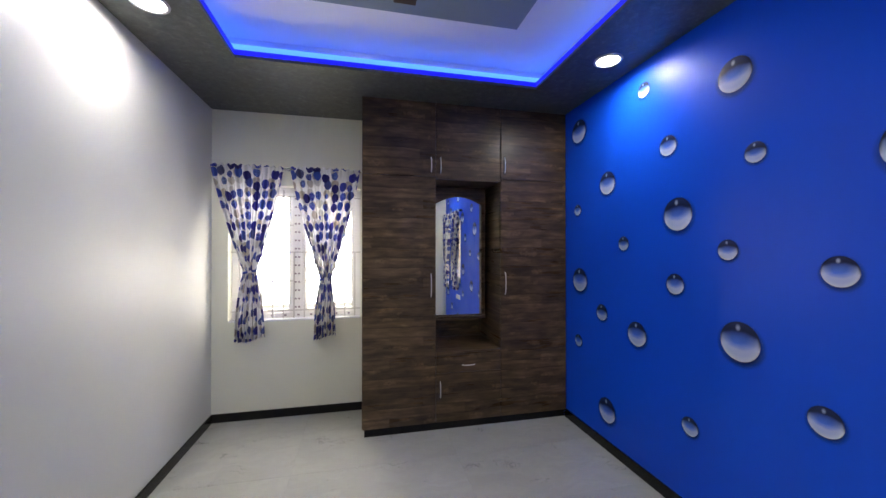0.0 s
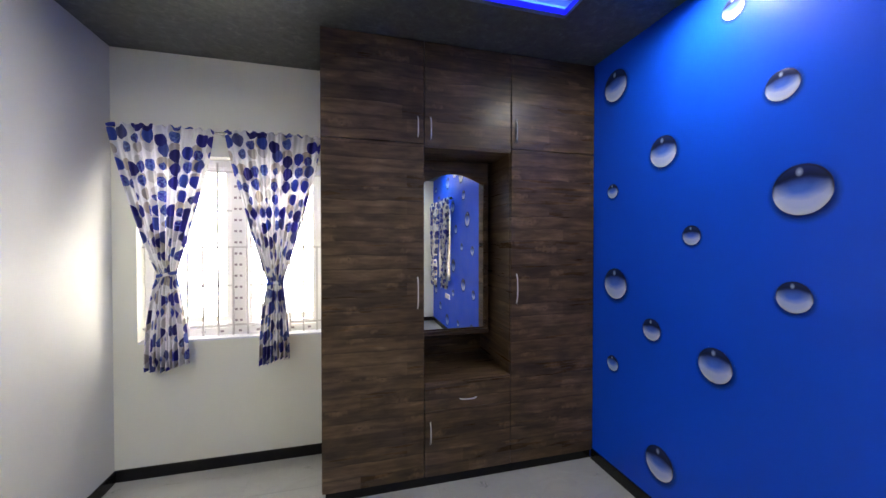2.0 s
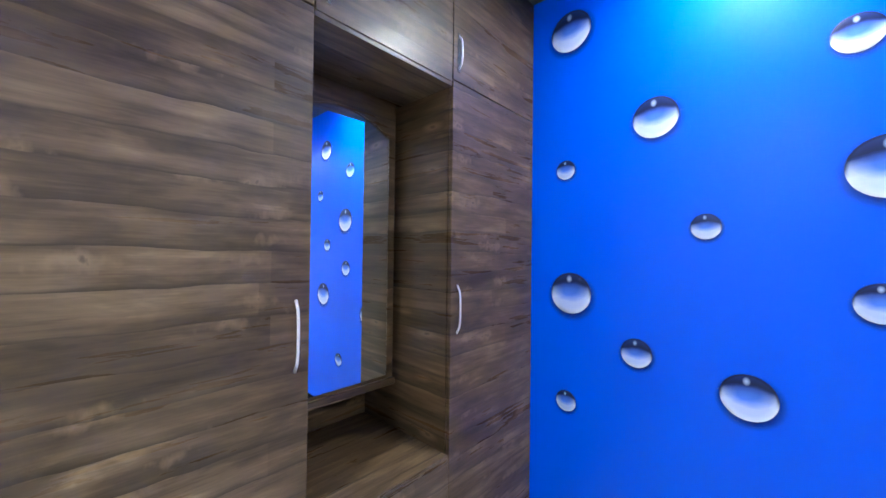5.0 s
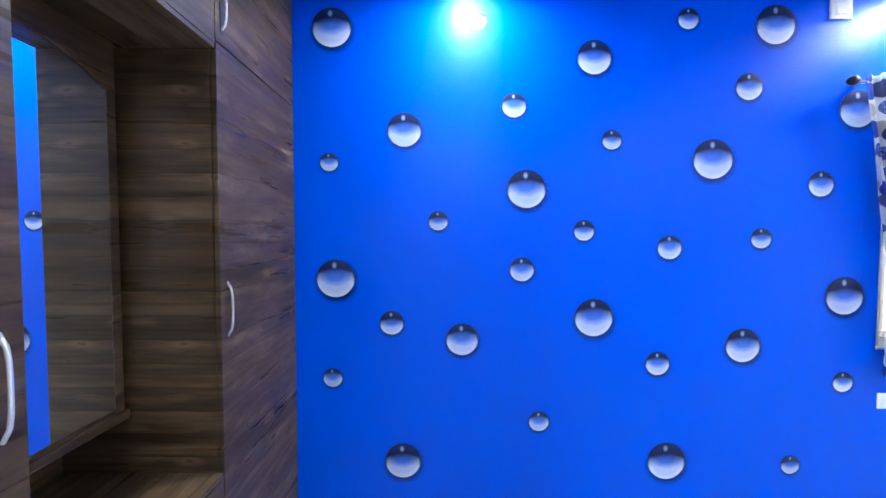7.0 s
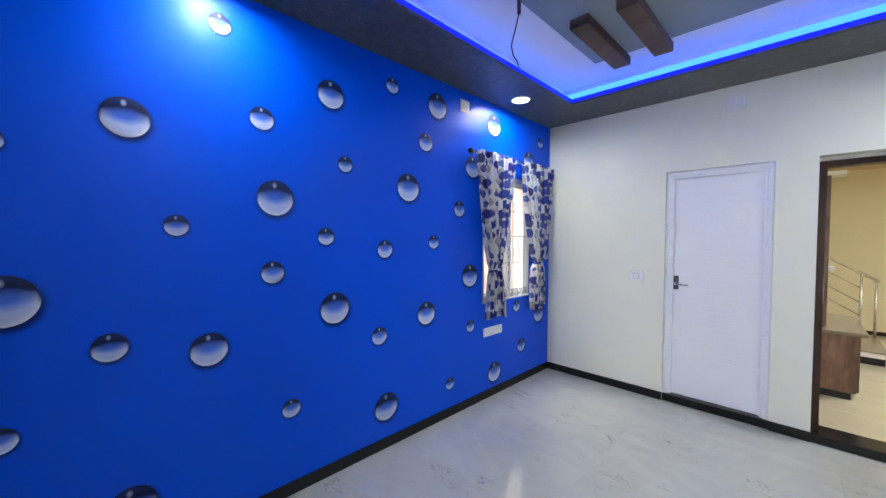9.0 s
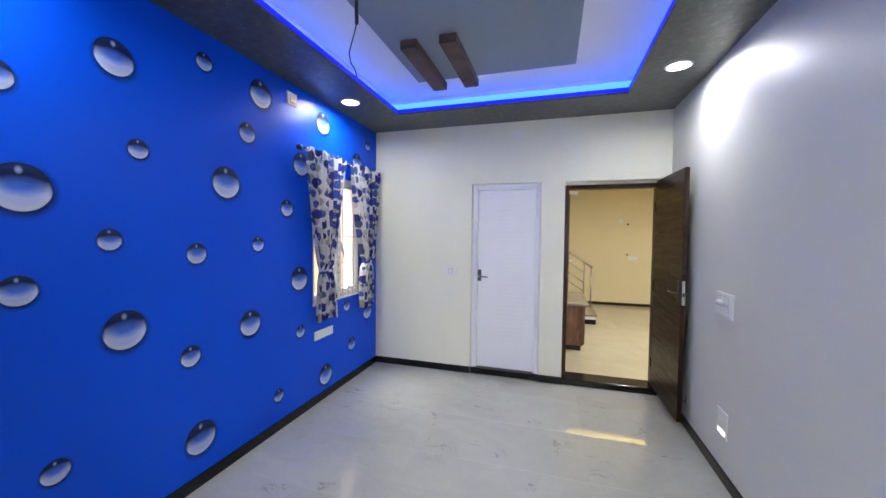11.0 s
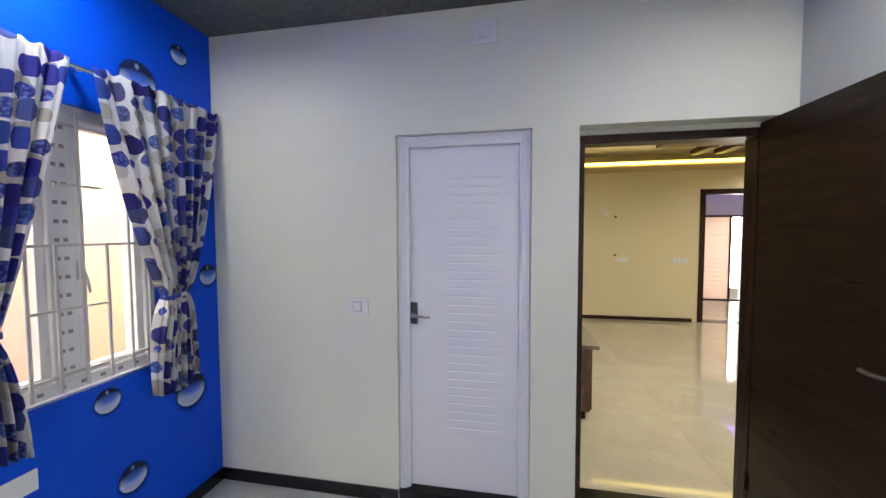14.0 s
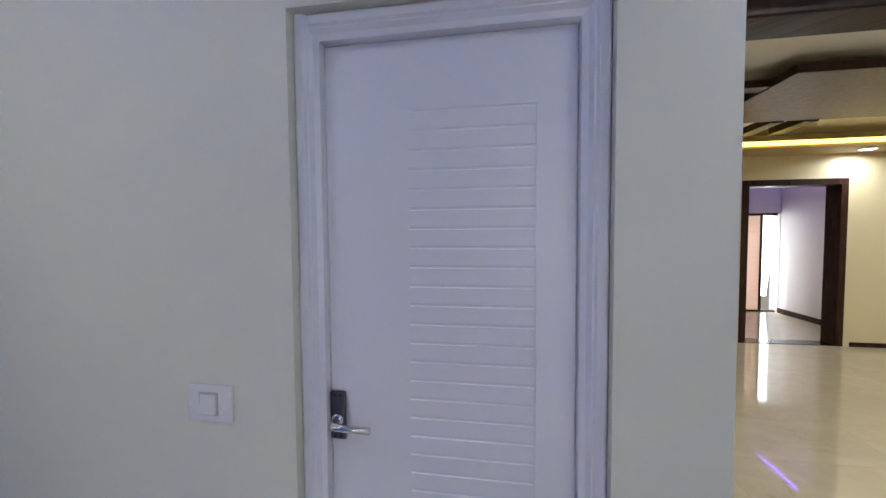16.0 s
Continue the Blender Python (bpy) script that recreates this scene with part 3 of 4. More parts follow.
def wardrobe():
    y0, y1 = FRONT, NORTH - 0.002
    th = 0.018
    t = thing("wardrobe", "tall built-in wardrobe in dark walnut strip laminate with mirror niche", "wardrobe", (-0.93, 4.67, 0))
    x0, x1, xa, xb = -1.885, -0.004, -1.257, -0.661
    for x in (x0, xa - th, xb, x1 - th):
        part("side_panel", box((x, y0 + 0.021, BASE), (x + th, y1, TOP - 0.002)), LAMINATE, t)
    for a, b in ((x0 + th, xa - th), (xa, xb), (xb + th, x1 - th)):
        part("back_panel", box((a, y1 - 0.012, BASE), (b, y1, TOP - 0.002)), LAMINATE, t)
        part("bottom_panel", box((a, y0 + 0.021, BASE), (b, y1 - 0.012, BASE + 0.018)), LAMINATE, t)
        part("top_panel", box((a, y0 + 0.021, TOP - 0.022), (b, y1 - 0.012, TOP - 0.004)), LAMINATE, t)
    for z in (2.128, 0.604):
        part("niche_shelf", box((xa, y0 + 0.003, z), (xb, y1 - 0.012, z + th)), LAMINATE, t)
    part("plinth", box((x0 + 0.02, y0 + 0.03, FLOOR), (x1, y1 - 0.05, BASE)), BLACK_STONE, t, "black plinth")
    # mirror panel standing proud of the niche's back, and its arched mirror
    my = MIRROR_Y
    part("mirror_panel", box((xa + 0.001, my + 0.004, 0.845), (xb - 0.035, my + 0.035, 2.126), 0.002), LAMINATE, t)
    part("mirror_shelf", box((xa + 0.001, my - 0.014, 0.845), (xb - 0.035, my + 0.003, 0.876), 0.003), LAMINATE, t)
    mx0, mx1, mz0, mz1, n = -1.21, -0.738, 0.89, 1.952, 20
    arch = [(mx0, mz0), (mx1, mz0)] + [(mx1 + (mx0 - mx1) * i / n, mz1 + 0.075 * math.sin(math.pi * i / n)) for i in range(n + 1)]
    part("mirror", prism(arch, 1, my - 0.001, my + 0.003), MIRROR, t, "arched mirror glass")
    rim = [(mx1 + 0.006, mz0)] + [(mx1 + 0.006 + (mx0 - mx1 - 0.012) * i / n, mz1 + 0.006 + 0.075 * math.sin(math.pi * i / n)) for i in range(n + 1)] + [(mx0 - 0.006, mz0)]
    part("mirror_trim", tube([(x, my, z) for x, z in rim], 0.004, 6), LAMINATE, t)
    gap = 0.0025

    def leaf(name, xl, xr, zl, zh):
        return part(name, box((xl + gap, y0, zl + gap), (xr - gap, y0 + 0.019, zh - gap), 0.0015), LAMINATE, t)

    d = leaf("door", x0, xa - 0.002, BASE, 2.15)
    bow_handle((-1.302, y0, 1.206), 0.2, True, d)
    d = leaf("door", x0, xa - 0.002, 2.15, TOP - 0.004)
    bow_handle((-1.30, y0, 2.253), 0.125, True, d)
    d = leaf("door", xa - 0.002, xb + 0.002, 2.142, TOP - 0.004)
    bow_handle((-1.217, y0, 2.25), 0.135, True, d)
    d = leaf("door", xb + 0.002, x1, 2.156, TOP - 0.004)
    bow_handle((-0.622, y0, 2.28), 0.14, True, d)
    part("backplate", box((-0.632, y0 - 0.0025, 2.198), (-0.612, y0 - 0.0002, 2.362), 0.001), BLACK_PLASTIC, d, "black strip behind the handle")
    d = leaf("door", xb + 0.002, x1, BASE, 2.156)
    bow_handle((-0.617, y0, 1.21), 0.2, True, d)
    d = leaf("drawer_front", xa - 0.002, xb + 0.002, 0.437, 0.614)
    bow_handle((-0.965, y0, 0.50), 0.115, False, d)
    d = leaf("door", xa - 0.002, xb + 0.002, BASE, 0.437)
    bow_handle((-1.22, y0, 0.298), 0.14, True, d)
    return t


MIRROR_Y = 4.70
wardrobe()

# ---- windows ----


def window(name, x0, x1, z0, z1, place, label, mull, deep=0.0):
    """A white two-sash window in a wall along x, seen from -y, with its own grille; place turns it into another wall."""
    place = place @ Matrix.Translation((0, deep, 0))
    w = thing(name, label, "window", kind="structure")
    f = 0.055
    fr = boxes(((x0, 0.10, z0), (x0 + f, 0.17, z1)), ((x1 - f, 0.10, z0), (x1, 0.17, z1)), ((x0 + f, 0.10, z0), (x1 - f, 0.17, z0 + f)), ((x0 + f, 0.10, z1 - f), (x1 - f, 0.17, z1)), ((mull - 0.05, 0.098, z0 + f), (mull + 0.05, 0.17, z1 - f)), bevel=0.004)
    frame_ob = part("window_frame", fr, UPVC, w)
    part("window_sill", box((x0, -deep, z0 - 0.012), (x1, 0.10, z0 + 0.004), 0.002), PVC, w)
    if deep < 0:
        e = 0.004
        y0, y1 = 0.17, WALL - deep
        part("outer_lining", boxes(((x0, y0, z0), (x0 + e, y1, z1)), ((x1 - e, y0, z0), (x1, y1, z1)), ((x0 + e, y0, z0), (x1 - e, y1, z0 + e)), ((x0 + e, y0, z1 - e), (x1 - e, y1, z1))), PALE_OUTSIDE, w, "pale plastered outer reveal")
    for a, b in ((x0 + f, mull - 0.05), (mull + 0.05, x1 - f)):
        s = 0.035
        sash = boxes(((a, 0.115, z0 + f), (a + s, 0.155, z1 - f)), ((b - s, 0.115, z0 + f), (b, 0.155, z1 - f)), ((a + s, 0.115, z0 + f), (b - s, 0.155, z0 + f + s)), ((a + s, 0.115, z1 - f - s), (b - s, 0.155, z1 - f)), bevel=0.003)
        sash_ob = part("sash", sash, UPVC, w)
        pane = part("pane", box((a + s, 0.133, z0 + f + s), (b - s, 0.137, z1 - f - s)), GLASS, sash_ob, "clear glass pane")
        pane.visible_shadow = False
    handle = part("handle", box((mull + 0.056, 0.094, 1.36), (mull + 0.078, 0.114, 1.45), 0.004), UPVC, frame_ob, "small white sash handle")
    part("lever", tube([(mull + 0.067, 0.098, 1.40), (mull + 0.067, 0.082, 1.40), (mull + 0.071, 0.076, 1.375), (mull + 0.082, 0.074, 1.305)], 0.006, 8), SWITCH_GREY, handle)
    # film left on the mullion and frame, printed with small grey marks
    n = 14
    marks = bmesh.new()
    for i in range(n):
        z = z0 + f + 0.05 + (z1 - z0 - 2 * f - 0.1) * i / (n - 1)
        for dx in (-0.018, 0.014):
            add_box(marks, (mull + dx - 0.009, 0.0965, z - 0.008), (mull + dx + 0.009, 0.0978, z + 0.008))
    for i in range(9):
        x = x0 + f + 0.06 + (x1 - x0 - 2 * f - 0.12) * i / 8
        add_box(marks, (x - 0.011, 0.0985, z0 + 0.02), (x + 0.011, 0.0998, z0 + 0.036))
    tagged(part("film_print", marks, TAPE_MARK, frame_ob), "grey printed marks on leftover protective film")
    w.matrix_basis = place
    return w


def grille(x0, x1, z0, z1, place, label, first, step, mid, odd_full, deep=0.0):
    """Flat iron bars: full and half uprights by turns, two full rails and short rails between neighbouring uprights."""
    place = place @ Matrix.Translation((0, deep, 0))
    t = thing("window_grille", label, "window grille")
    r = 0.006
    low = z0 + 0.08
    xs = [first + step * i for i in range(int((x1 - 0.02 - first) / step) + 1)]
    full = [i for i in range(len(xs)) if i % 2 == odd_full]
    for i, x in enumerate(xs):
        top = z1 - 0.03 if i in full else mid + r
        part("upright_bar", box((x - r, 0.045, z0 + 0.01), (x + r, 0.056, top), 0.0012), BAR_PAINT, t)
    for z in (low, mid, z1 - 0.09):
        part("rail_bar", box((x0 + 0.002, 0.056, z - r), (x1 - 0.002, 0.066, z + r), 0.0012), BAR_PAINT, t)
    for k, i in enumerate(full[:-1]):
        a, b = (xs[i], xs[i + 2]) if k % 2 == 1 else (xs[i], xs[i + 1])
        part("short_rail", box((a + r, 0.046, mid - 0.28), (b - r, 0.055, mid - 0.27)), BAR_PAINT, t)
        a, b = xs[i] + (0 if k % 2 == 0 else step), xs[i + 1] + (0 if k % 2 == 0 else step)
        part("short_rail", box((a + r, 0.046, mid + 0.255), (b - r, 0.055, mid + 0.265)), BAR_PAINT, t)
    t.matrix_basis = place
    return t


PLACE_N = Matrix.Translation((0, NORTH, 0))
window("window_1", *WIN_N, PLACE_N, "white two-sash window with leftover protective film", -2.50)
grille(*WIN_N, PLACE_N, "white painted iron bars across the white window", -3.0, 0.095, 1.492, 0)
PLACE_E = Matrix.Translation((EAST, 0, 0)) @ pose(0, 0, 0, 0, 0, -90)
window("window_2", -WIN_E[1], -WIN_E[0], WIN_E[2], WIN_E[3], PLACE_E, "white two-sash window in the blue wall, film still on", -0.80, -0.075)
grille(-WIN_E[1], -WIN_E[0], WIN_E[2], WIN_E[3], PLACE_E, "white painted iron bars across the small window", -1.236, 0.1, 1.52, 1, -0.042)


def curtain(top, waist, bottom, z_top, z_waist, z_bot, place, label, seed, cloth_width):
    """A gathered curtain tied at the waist. top, waist and bottom are (from, to) along the rod."""
    rng = random.Random(seed)
    cols, rows = 120, 70
    folds = 7.5
    ph = [rng.uniform(0, 6.28) for _ in range(4)]
    bm = bmesh.new()
    uvs = bm.loops.layers.uv.new("uv")
    grid, z_tie = [], z_waist
    for j in range(rows + 1):
        v = j / rows
        z = z_top + (z_bot - z_top) * v
        if z > z_tie:
            s = (z_top - z) / (z_top - z_tie)
            e = s ** 1.25
            lo, hi = top[0] + (waist[0] - top[0]) * e, top[1] + (waist[1] - top[1]) * e
        else:
            s = (z_tie - z) / (z_tie - z_bot)
            e = math.sin(s * math.pi / 2) ** 0.8
            lo, hi = waist[0] + (bottom[0] - waist[0]) * e, waist[1] + (bottom[1] - waist[1]) * e
        near = math.exp(-(((z - z_tie) / 0.05) ** 2))
        depth = 0.014 + 0.034 * min(1.0, v * 2.2) - 0.022 * near
        line = []
        for i in range(cols + 1):
            u = i / cols
            w = u + 0.02 * math.sin(5 * u + 3 * v + ph[0])
            wave = math.sin(2 * math.pi * folds * w + 0.8 * math.sin(2.5 * v + ph[1])) + 0.45 * math.sin(2 * math.pi * folds * 2.3 * w + ph[2] + 2 * v)
            ruff = 0.006 * math.sin(70 * u + ph[3]) * max(0.0, 1 - v * 14)
            belly = 0.02 * math.sin(math.pi * u) * (1 - near)
            sag = 0.02 * math.sin(math.pi * u * 1.3 + ph[1]) * max(0.0, (v - 0.85) / 0.15) + ruff * 1.5
            line.append((bm.verts.new((lo + (hi - lo) * u, -depth * 0.62 * wave - belly + ruff, z + sag)), u * cloth_width, z))
        grid.append(line)
    for j in range(rows):
        for i in range(cols):
            q = (grid[j][i], grid[j][i + 1], grid[j + 1][i + 1], grid[j + 1][i])
            face = bm.faces.new([p[0] for p in q])
            face.smooth = True
            for loop, p in zip(face.loops, q):
                loop[uvs].uv = (p[1], p[2])
    t = thing("curtain", label, "curtain", group="printed curtains")
    me = bpy.data.meshes.new("panel")
    bm.to_mesh(me)
    bm.free()
    me.materials.append(CLOTH)
    cloth = new("panel", me)
    cloth.parent = t
    thick = cloth.modifiers.new("thickness", "SOLIDIFY")
    thick.thickness = 0.0015
    # the tie: a band of the same cloth round the waist
    mid, half = (waist[0] + waist[1]) / 2, (waist[1] - waist[0]) / 2 + 0.008
    tie = bmesh.new()
    uvt = tie.loops.layers.uv.new("uv")
    steps, prev = 28, None
    for k in range(steps + 1):
        a = 2 * math.pi * k / steps
        x, y = mid + half * math.cos(a), -0.012 + 0.034 * math.sin(a)
        dz = 0.012 * math.cos(a)
        pair = (tie.verts.new((x, y, z_tie + 0.011 + dz)), tie.verts.new((x * 1.0, y * 1.06, z_tie - 0.011 + dz)))
        if prev:
            face = tie.faces.new((prev[0], pair[0], pair[1], prev[1]))
            face.smooth = True
            for loop, uv in zip(face.loops, ((k * 0.012, 0.04), (k * 0.012 + 0.012, 0.04), (k * 0.012 + 0.012, 0), (k * 0.012, 0))):
                loop[uvt].uv = uv
        prev = pair
    ob = part("tie_band", tie, CLOTH, t, "tie of the same printed cloth")
    ob.modifiers.new("thickness", "SOLIDIFY").thickness = 0.002
    t.matrix_basis = place
    return t


ROD_N = Matrix.Translation((0, NORTH - 0.075, 0))
curtain((-3.205, -2.60), (-2.93, -2.825), (-3.01, -2.755), 2.285, 1.315, 0.70, ROD_N, "white curtain printed with blue and sand blobs, tied at the waist", 3, 0.85)
curtain((-2.54, -1.905), (-2.27, -2.17), (-2.325, -2.13), 2.287, 1.245, 0.688, ROD_N, "white curtain with blue blobs tied beside the wardrobe", 5, 0.85)
ROD_E = Matrix.Translation((EAST - 0.075, 0, 0)) @ pose(0, 0, 0, 0, 0, -90)
curtain((-1.46, -0.81), (-1.24, -1.07), (-1.28, -1.0), 2.30, 1.2, 0.74, ROD_E, "white curtain with navy blobs, loosely tied, over blue wallpaper", 8, 0.95)
curtain((-0.72, -0.025), (-0.43, -0.30), (-0.505, -0.265), 2.30, 1.24, 0.74, ROD_E, "white curtain with navy blobs tied near the room corner", 11, 0.95)


def curtain_rod(x0, x1, z, place, label, ends):
    t = thing("curtain_rod", label, "curtain rod")
    part("rod", tube([(x0, 0.012, z), ((x0 + x1) / 2, 0.012, z), (x1, 0.012, z)], 0.0095), CHROME, t, "", True)
    for x in ends:
        part("finial", lathe([(0.0, -0.03), (0.014, -0.026), (0.024, -0.008), (0.024, 0.008), (0.014, 0.026), (0.0, 0.03)], pose(x, 0.012, z, 0, 90, 0), 16), BLACK_PLASTIC, t, "dark knob", True)
    for x in (x0 + 0.05, (x0 + x1) / 2, x1 - 0.05):
        part("bracket", boxes(((x - 0.012, 0.02, z - 0.012), (x + 0.012, 0.0745, z + 0.004)), bevel=0.003), CHROME, t)
    t.matrix_basis = place
    return t


curtain_rod(-3.21, -1.90, 2.268, ROD_N, "slim chrome curtain rod over the window", ())
curtain_rod(-1.49, -0.025, 2.275, ROD_E, "slim chrome curtain rod with dark knobs on the blue wall", (-1.50,))

# ---- doors ----


def bath_door():
    x0, x1, _, z1 = BATH
    t = thing("door_1", "closed white PVC bathroom door with moulded louvre pattern", "door", ((x0 + x1) / 2, -0.08, 0), kind="structure")
    fr, gap = 0.0605, 0.0018
    outline = ((0.0, -0.115), (0.0, -0.031), (0.007, -0.025), (0.026, -0.025), (0.032, -0.031), (0.036, -0.031), (0.046, -0.041), (fr, -0.045), (fr, -0.115))
    left = prism([(x0 + gap + a, b) for a, b in outline], 2, 0.0, z1 - gap)
    part("frame_post", left, PVC, t)
    part("frame_post", prism([(x1 - gap - a, b) for a, b in outline], 2, 0.0, z1 - gap), PVC, t)
    part("frame_head", prism([(b, z1 - gap - a) for a, b in outline], 0, x0 + gap + fr - 0.02, x1 - gap - fr + 0.02), PVC, t)
    lx0, lx1, lz = x0 + gap + fr + 0.0015, x1 - gap - fr - 0.0015, z1 - gap - fr - 0.0015
    leaf = part("leaf", box((lx0, -0.105, 0.012), (lx1, -0.072, lz), 0.002), PVC, t)
    n, pitch, top = 31, 0.0497, 1.888
    slat = mesh_of("slat", prism([(-0.072, 0.0), (-0.0700, 0.0025), (-0.0694, pitch - 0.0065), (-0.072, pitch - 0.004)], 0, -1.822, -1.505), PVC)
    for i in range(n):
        ob = new("slat", slat)
        ob.parent = leaf
        ob.matrix_parent_inverse = world_of(leaf).inverted()
        ob.matrix_basis = Matrix.Translation((0, 0, top - pitch * (i + 1)))
    part("slat_border", boxes(((-1.829, -0.072, top - pitch * n), (-1.8245, -0.0685, top + 0.004)), ((-1.8245, -0.072, top), (-1.505, -0.0685, top + 0.004))), PVC, leaf)
    hx = -1.304
    h = part("handle_plate", box((hx - 0.022, -0.070, 1.018), (hx + 0.022, -0.060, 1.150), 0.004), STEEL_DARK, leaf, "gunmetal handle plate")
    part("rose", lathe([(0.0, 0.0), (0.017, 0.0), (0.016, 0.008), (0.011, 0.011), (0.0, 0.011)], pose(hx, -0.061, 1.074, -90, 0, 0), 20), CHROME, h, "", True)
    part("lever", tube([(hx, -0.06, 1.074), (hx, -0.028, 1.074), (hx - 0.007, -0.020, 1.074), (hx - 0.04, -0.018, 1.073), (hx - 0.105, -0.020, 1.070)], 0.0095), CHROME, h, "chrome lever", True)
    for dx in (-0.011, 0.005):
        for z in (1.024, 1.136):
            part("screw", box((hx + dx, -0.0605, z), (hx + dx + 0.007, -0.0592, z + 0.007), 0.001), BLACK_PLASTIC, h)
    part("threshold", box((x0, -WALL, FLOOR), (x1, -0.004, 0.010), 0.003), BLACK_STONE, t, "black stone sill")
    return t


bath_door()


def entrance_door():
    x0, x1, _, z1 = DOOR
    t = thing("door_2", "dark wooden bedroom door standing open against the wall", "door", (x0, -0.12, 0), kind="structure")
    y0, y1, f = -0.21, -0.095, 0.045
    part("frame_post", box((x1 - f, y0, 0.0), (x1, y1, z1 - 0.03), 0.004), FRAME_WOOD, t)
    part("frame_post", box((x0, y0, 0.0), (x0 + f, y1, z1 - 0.03), 0.004), FRAME_WOOD, t)
    part("frame_head", box((x0 + f, y0, z1 - 0.03 - f), (x1 - f, y1, z1 - 0.03), 0.004), FRAME_WOOD, t)
    part("strike_plate", box((x1 - f - 0.002, -0.150, 1.0), (x1 - f + 0.001, -0.125, 1.2), 0.0005), SATIN, t, "steel strike plate")
    part("frame_packing", box((x0, y0, z1 - 0.03), (x1, y1 - 0.01, z1)), WHITE_WALL, t)
    part("threshold", box((x0, -WALL, FLOOR), (x1, -0.004, 0.006), 0.003), BLACK_STONE, t, "dark polished stone threshold")
    m = pose(x0 + f, y1 + 0.004, 0, 0, 0, 90.9)
    w = 0.782
    leaf = part("leaf", box((0, 0, 0.012), (w, 0.036, z1 - 0.012), 0.002, m), DOOR_WOOD, t, "dark veneered leaf")
    for side in (0, 1):
        face = -0.008 if side == 0 else 0.036
        plate = part("handle_plate", box((w - 0.066, face, 1.01), (w - 0.036, face + 0.008, 1.195), 0.003, m), STEEL_DARK, leaf, "dark steel handle plate")
        y = -0.008 if side == 0 else 0.044
        d = -1 if side == 0 else 1
        pts = [m @ Vector(p) for p in ((w - 0.053, y, 1.085), (w - 0.053, y + d * 0.032, 1.085), (w - 0.075, y + d * 0.04, 1.085), (w - 0.11, y + d * 0.04, 1.083), (w - 0.15, y + d * 0.042, 1.086))]
        part("lever", tube(pts, 0.008), LEVER_METAL, plate, "dull steel lever", True)
    part("lock_plate", box((w, 0.006, 0.99), (w + 0.003, 0.030, 1.19), 0.001, m), CHROME, leaf, "steel lock plate")
    part("bolt", box((w + 0.003, 0.012, 1.06), (w + 0.014, 0.024, 1.09), 0.002, m), BLACK_PLASTIC, leaf)
    for z in (0.25, 1.05, 1.85):
        part("hinge", tube([(x0 + f + 0.008, y1 + 0.004, z - 0.05), (x0 + f + 0.008, y1 + 0.004, z + 0.05)], 0.005), BRONZE, t)
    return t


entrance_door()

stop = thing("door_stop", "small chrome magnetic door stop on the wall foot", "door stop", (WEST, 0.60, 0.17))
part("base", lathe([(0.0, 0.0), (0.02, 0.0), (0.02, 0.006), (0.009, 0.01), (0.009, 0.035), (0.014, 0.036), (0.014, 0.045), (0.0, 0.046)], Matrix.Translation((WEST, 0.60, 0.17)) @ pose(0, 0, 0, 0, 90, 0), 20), CHROME, stop, "", True)

# ---- switches, sockets and cover plates ----


def wall_plate(name, width, height, place, label, category, rockers=(), surround=None):
    """A plate in the xz plane facing -y, rockers as (x0, x1, z0, z1) from its middle."""
    t = thing(name, label, category)
    part("plate", box((-width / 2, -0.012, -height / 2), (width / 2, 0, height / 2), 0.003), SWITCH_WHITE, t)
    if rockers:
        a, b = min(r[0] for r in rockers) - 0.006, max(r[1] for r in rockers) + 0.006
        c, d = min(r[2] for r in rockers) - 0.006, max(r[3] for r in rockers) + 0.006
        part("inner_frame", box((a, -0.0145, c), (b, -0.011, d), 0.001), surround or SWITCH_GREY, t)
    for x0, x1, z0, z1 in rockers:
        part("rocker", prism([(-0.013, z0), (-0.022, z0), (-0.0165, z1), (-0.013, z1)], 0, x0, x1), SWITCH_WHITE, t)
    t.matrix_basis = place
    return t


FACE_S = pose(0, 0, 0, 0, 0, 180)
FACE_E = pose(0, 0, 0, 0, 0, -90)
FACE_W = pose(0, 0, 0, 0, 0, 90)
wall_plate("light_switch", 0.13, 0.10, Matrix.Translation((-0.975, SOUTH, 1.128)) @ FACE_S, "white single rocker light switch beside the bathroom door", "switch", ((-0.022, 0.022, -0.025, 0.025),))
wall_plate("ac_socket_plate", 0.135, 0.13, Matrix.Translation((-1.728, SOUTH, 2.657)) @ FACE_S, "white square cover plate high on the white wall", "socket", ((-0.035, 0.035, -0.035, 0.03),), SWITCH_WHITE)
wall_plate("ac_socket_plate", 0.112, 0.105, Matrix.Translation((EAST, 1.518, 2.668)) @ FACE_E, "white square cover plate high on the blue wall", "socket", ((-0.03, 0.03, -0.03, 0.025),), SWITCH_WHITE)
wall_plate("blank_plate", 0.29, 0.085, Matrix.Translation((EAST, 1.087, 0.588)) @ FACE_E, "long blank white cover plate under the window", "socket")
wall_plate("switch_board", 0.245, 0.16, Matrix.Translation((WEST, 1.248, 1.10)) @ FACE_W, "white modular switch board with rockers and socket", "switch", ((-0.075, -0.03, 0.01, 0.055), (-0.025, 0.02, 0.01, 0.055), (0.025, 0.07, 0.01, 0.055), (-0.075, -0.03, -0.06, -0.008), (-0.02, 0.07, -0.06, -0.008)))
plug = thing("plug_adaptor", "small white plug sitting in the switch board socket", "plug", (WEST + 0.022, 1.245, 1.118))
part("body", lathe([(0.0, 0.0), (0.018, 0.0), (0.019, 0.012), (0.016, 0.030), (0.009, 0.034), (0.0, 0.034)], pose(WEST + 0.0225, 1.245, 1.118, 0, 90, 0), 20), SWITCH_WHITE, plug, "", True)
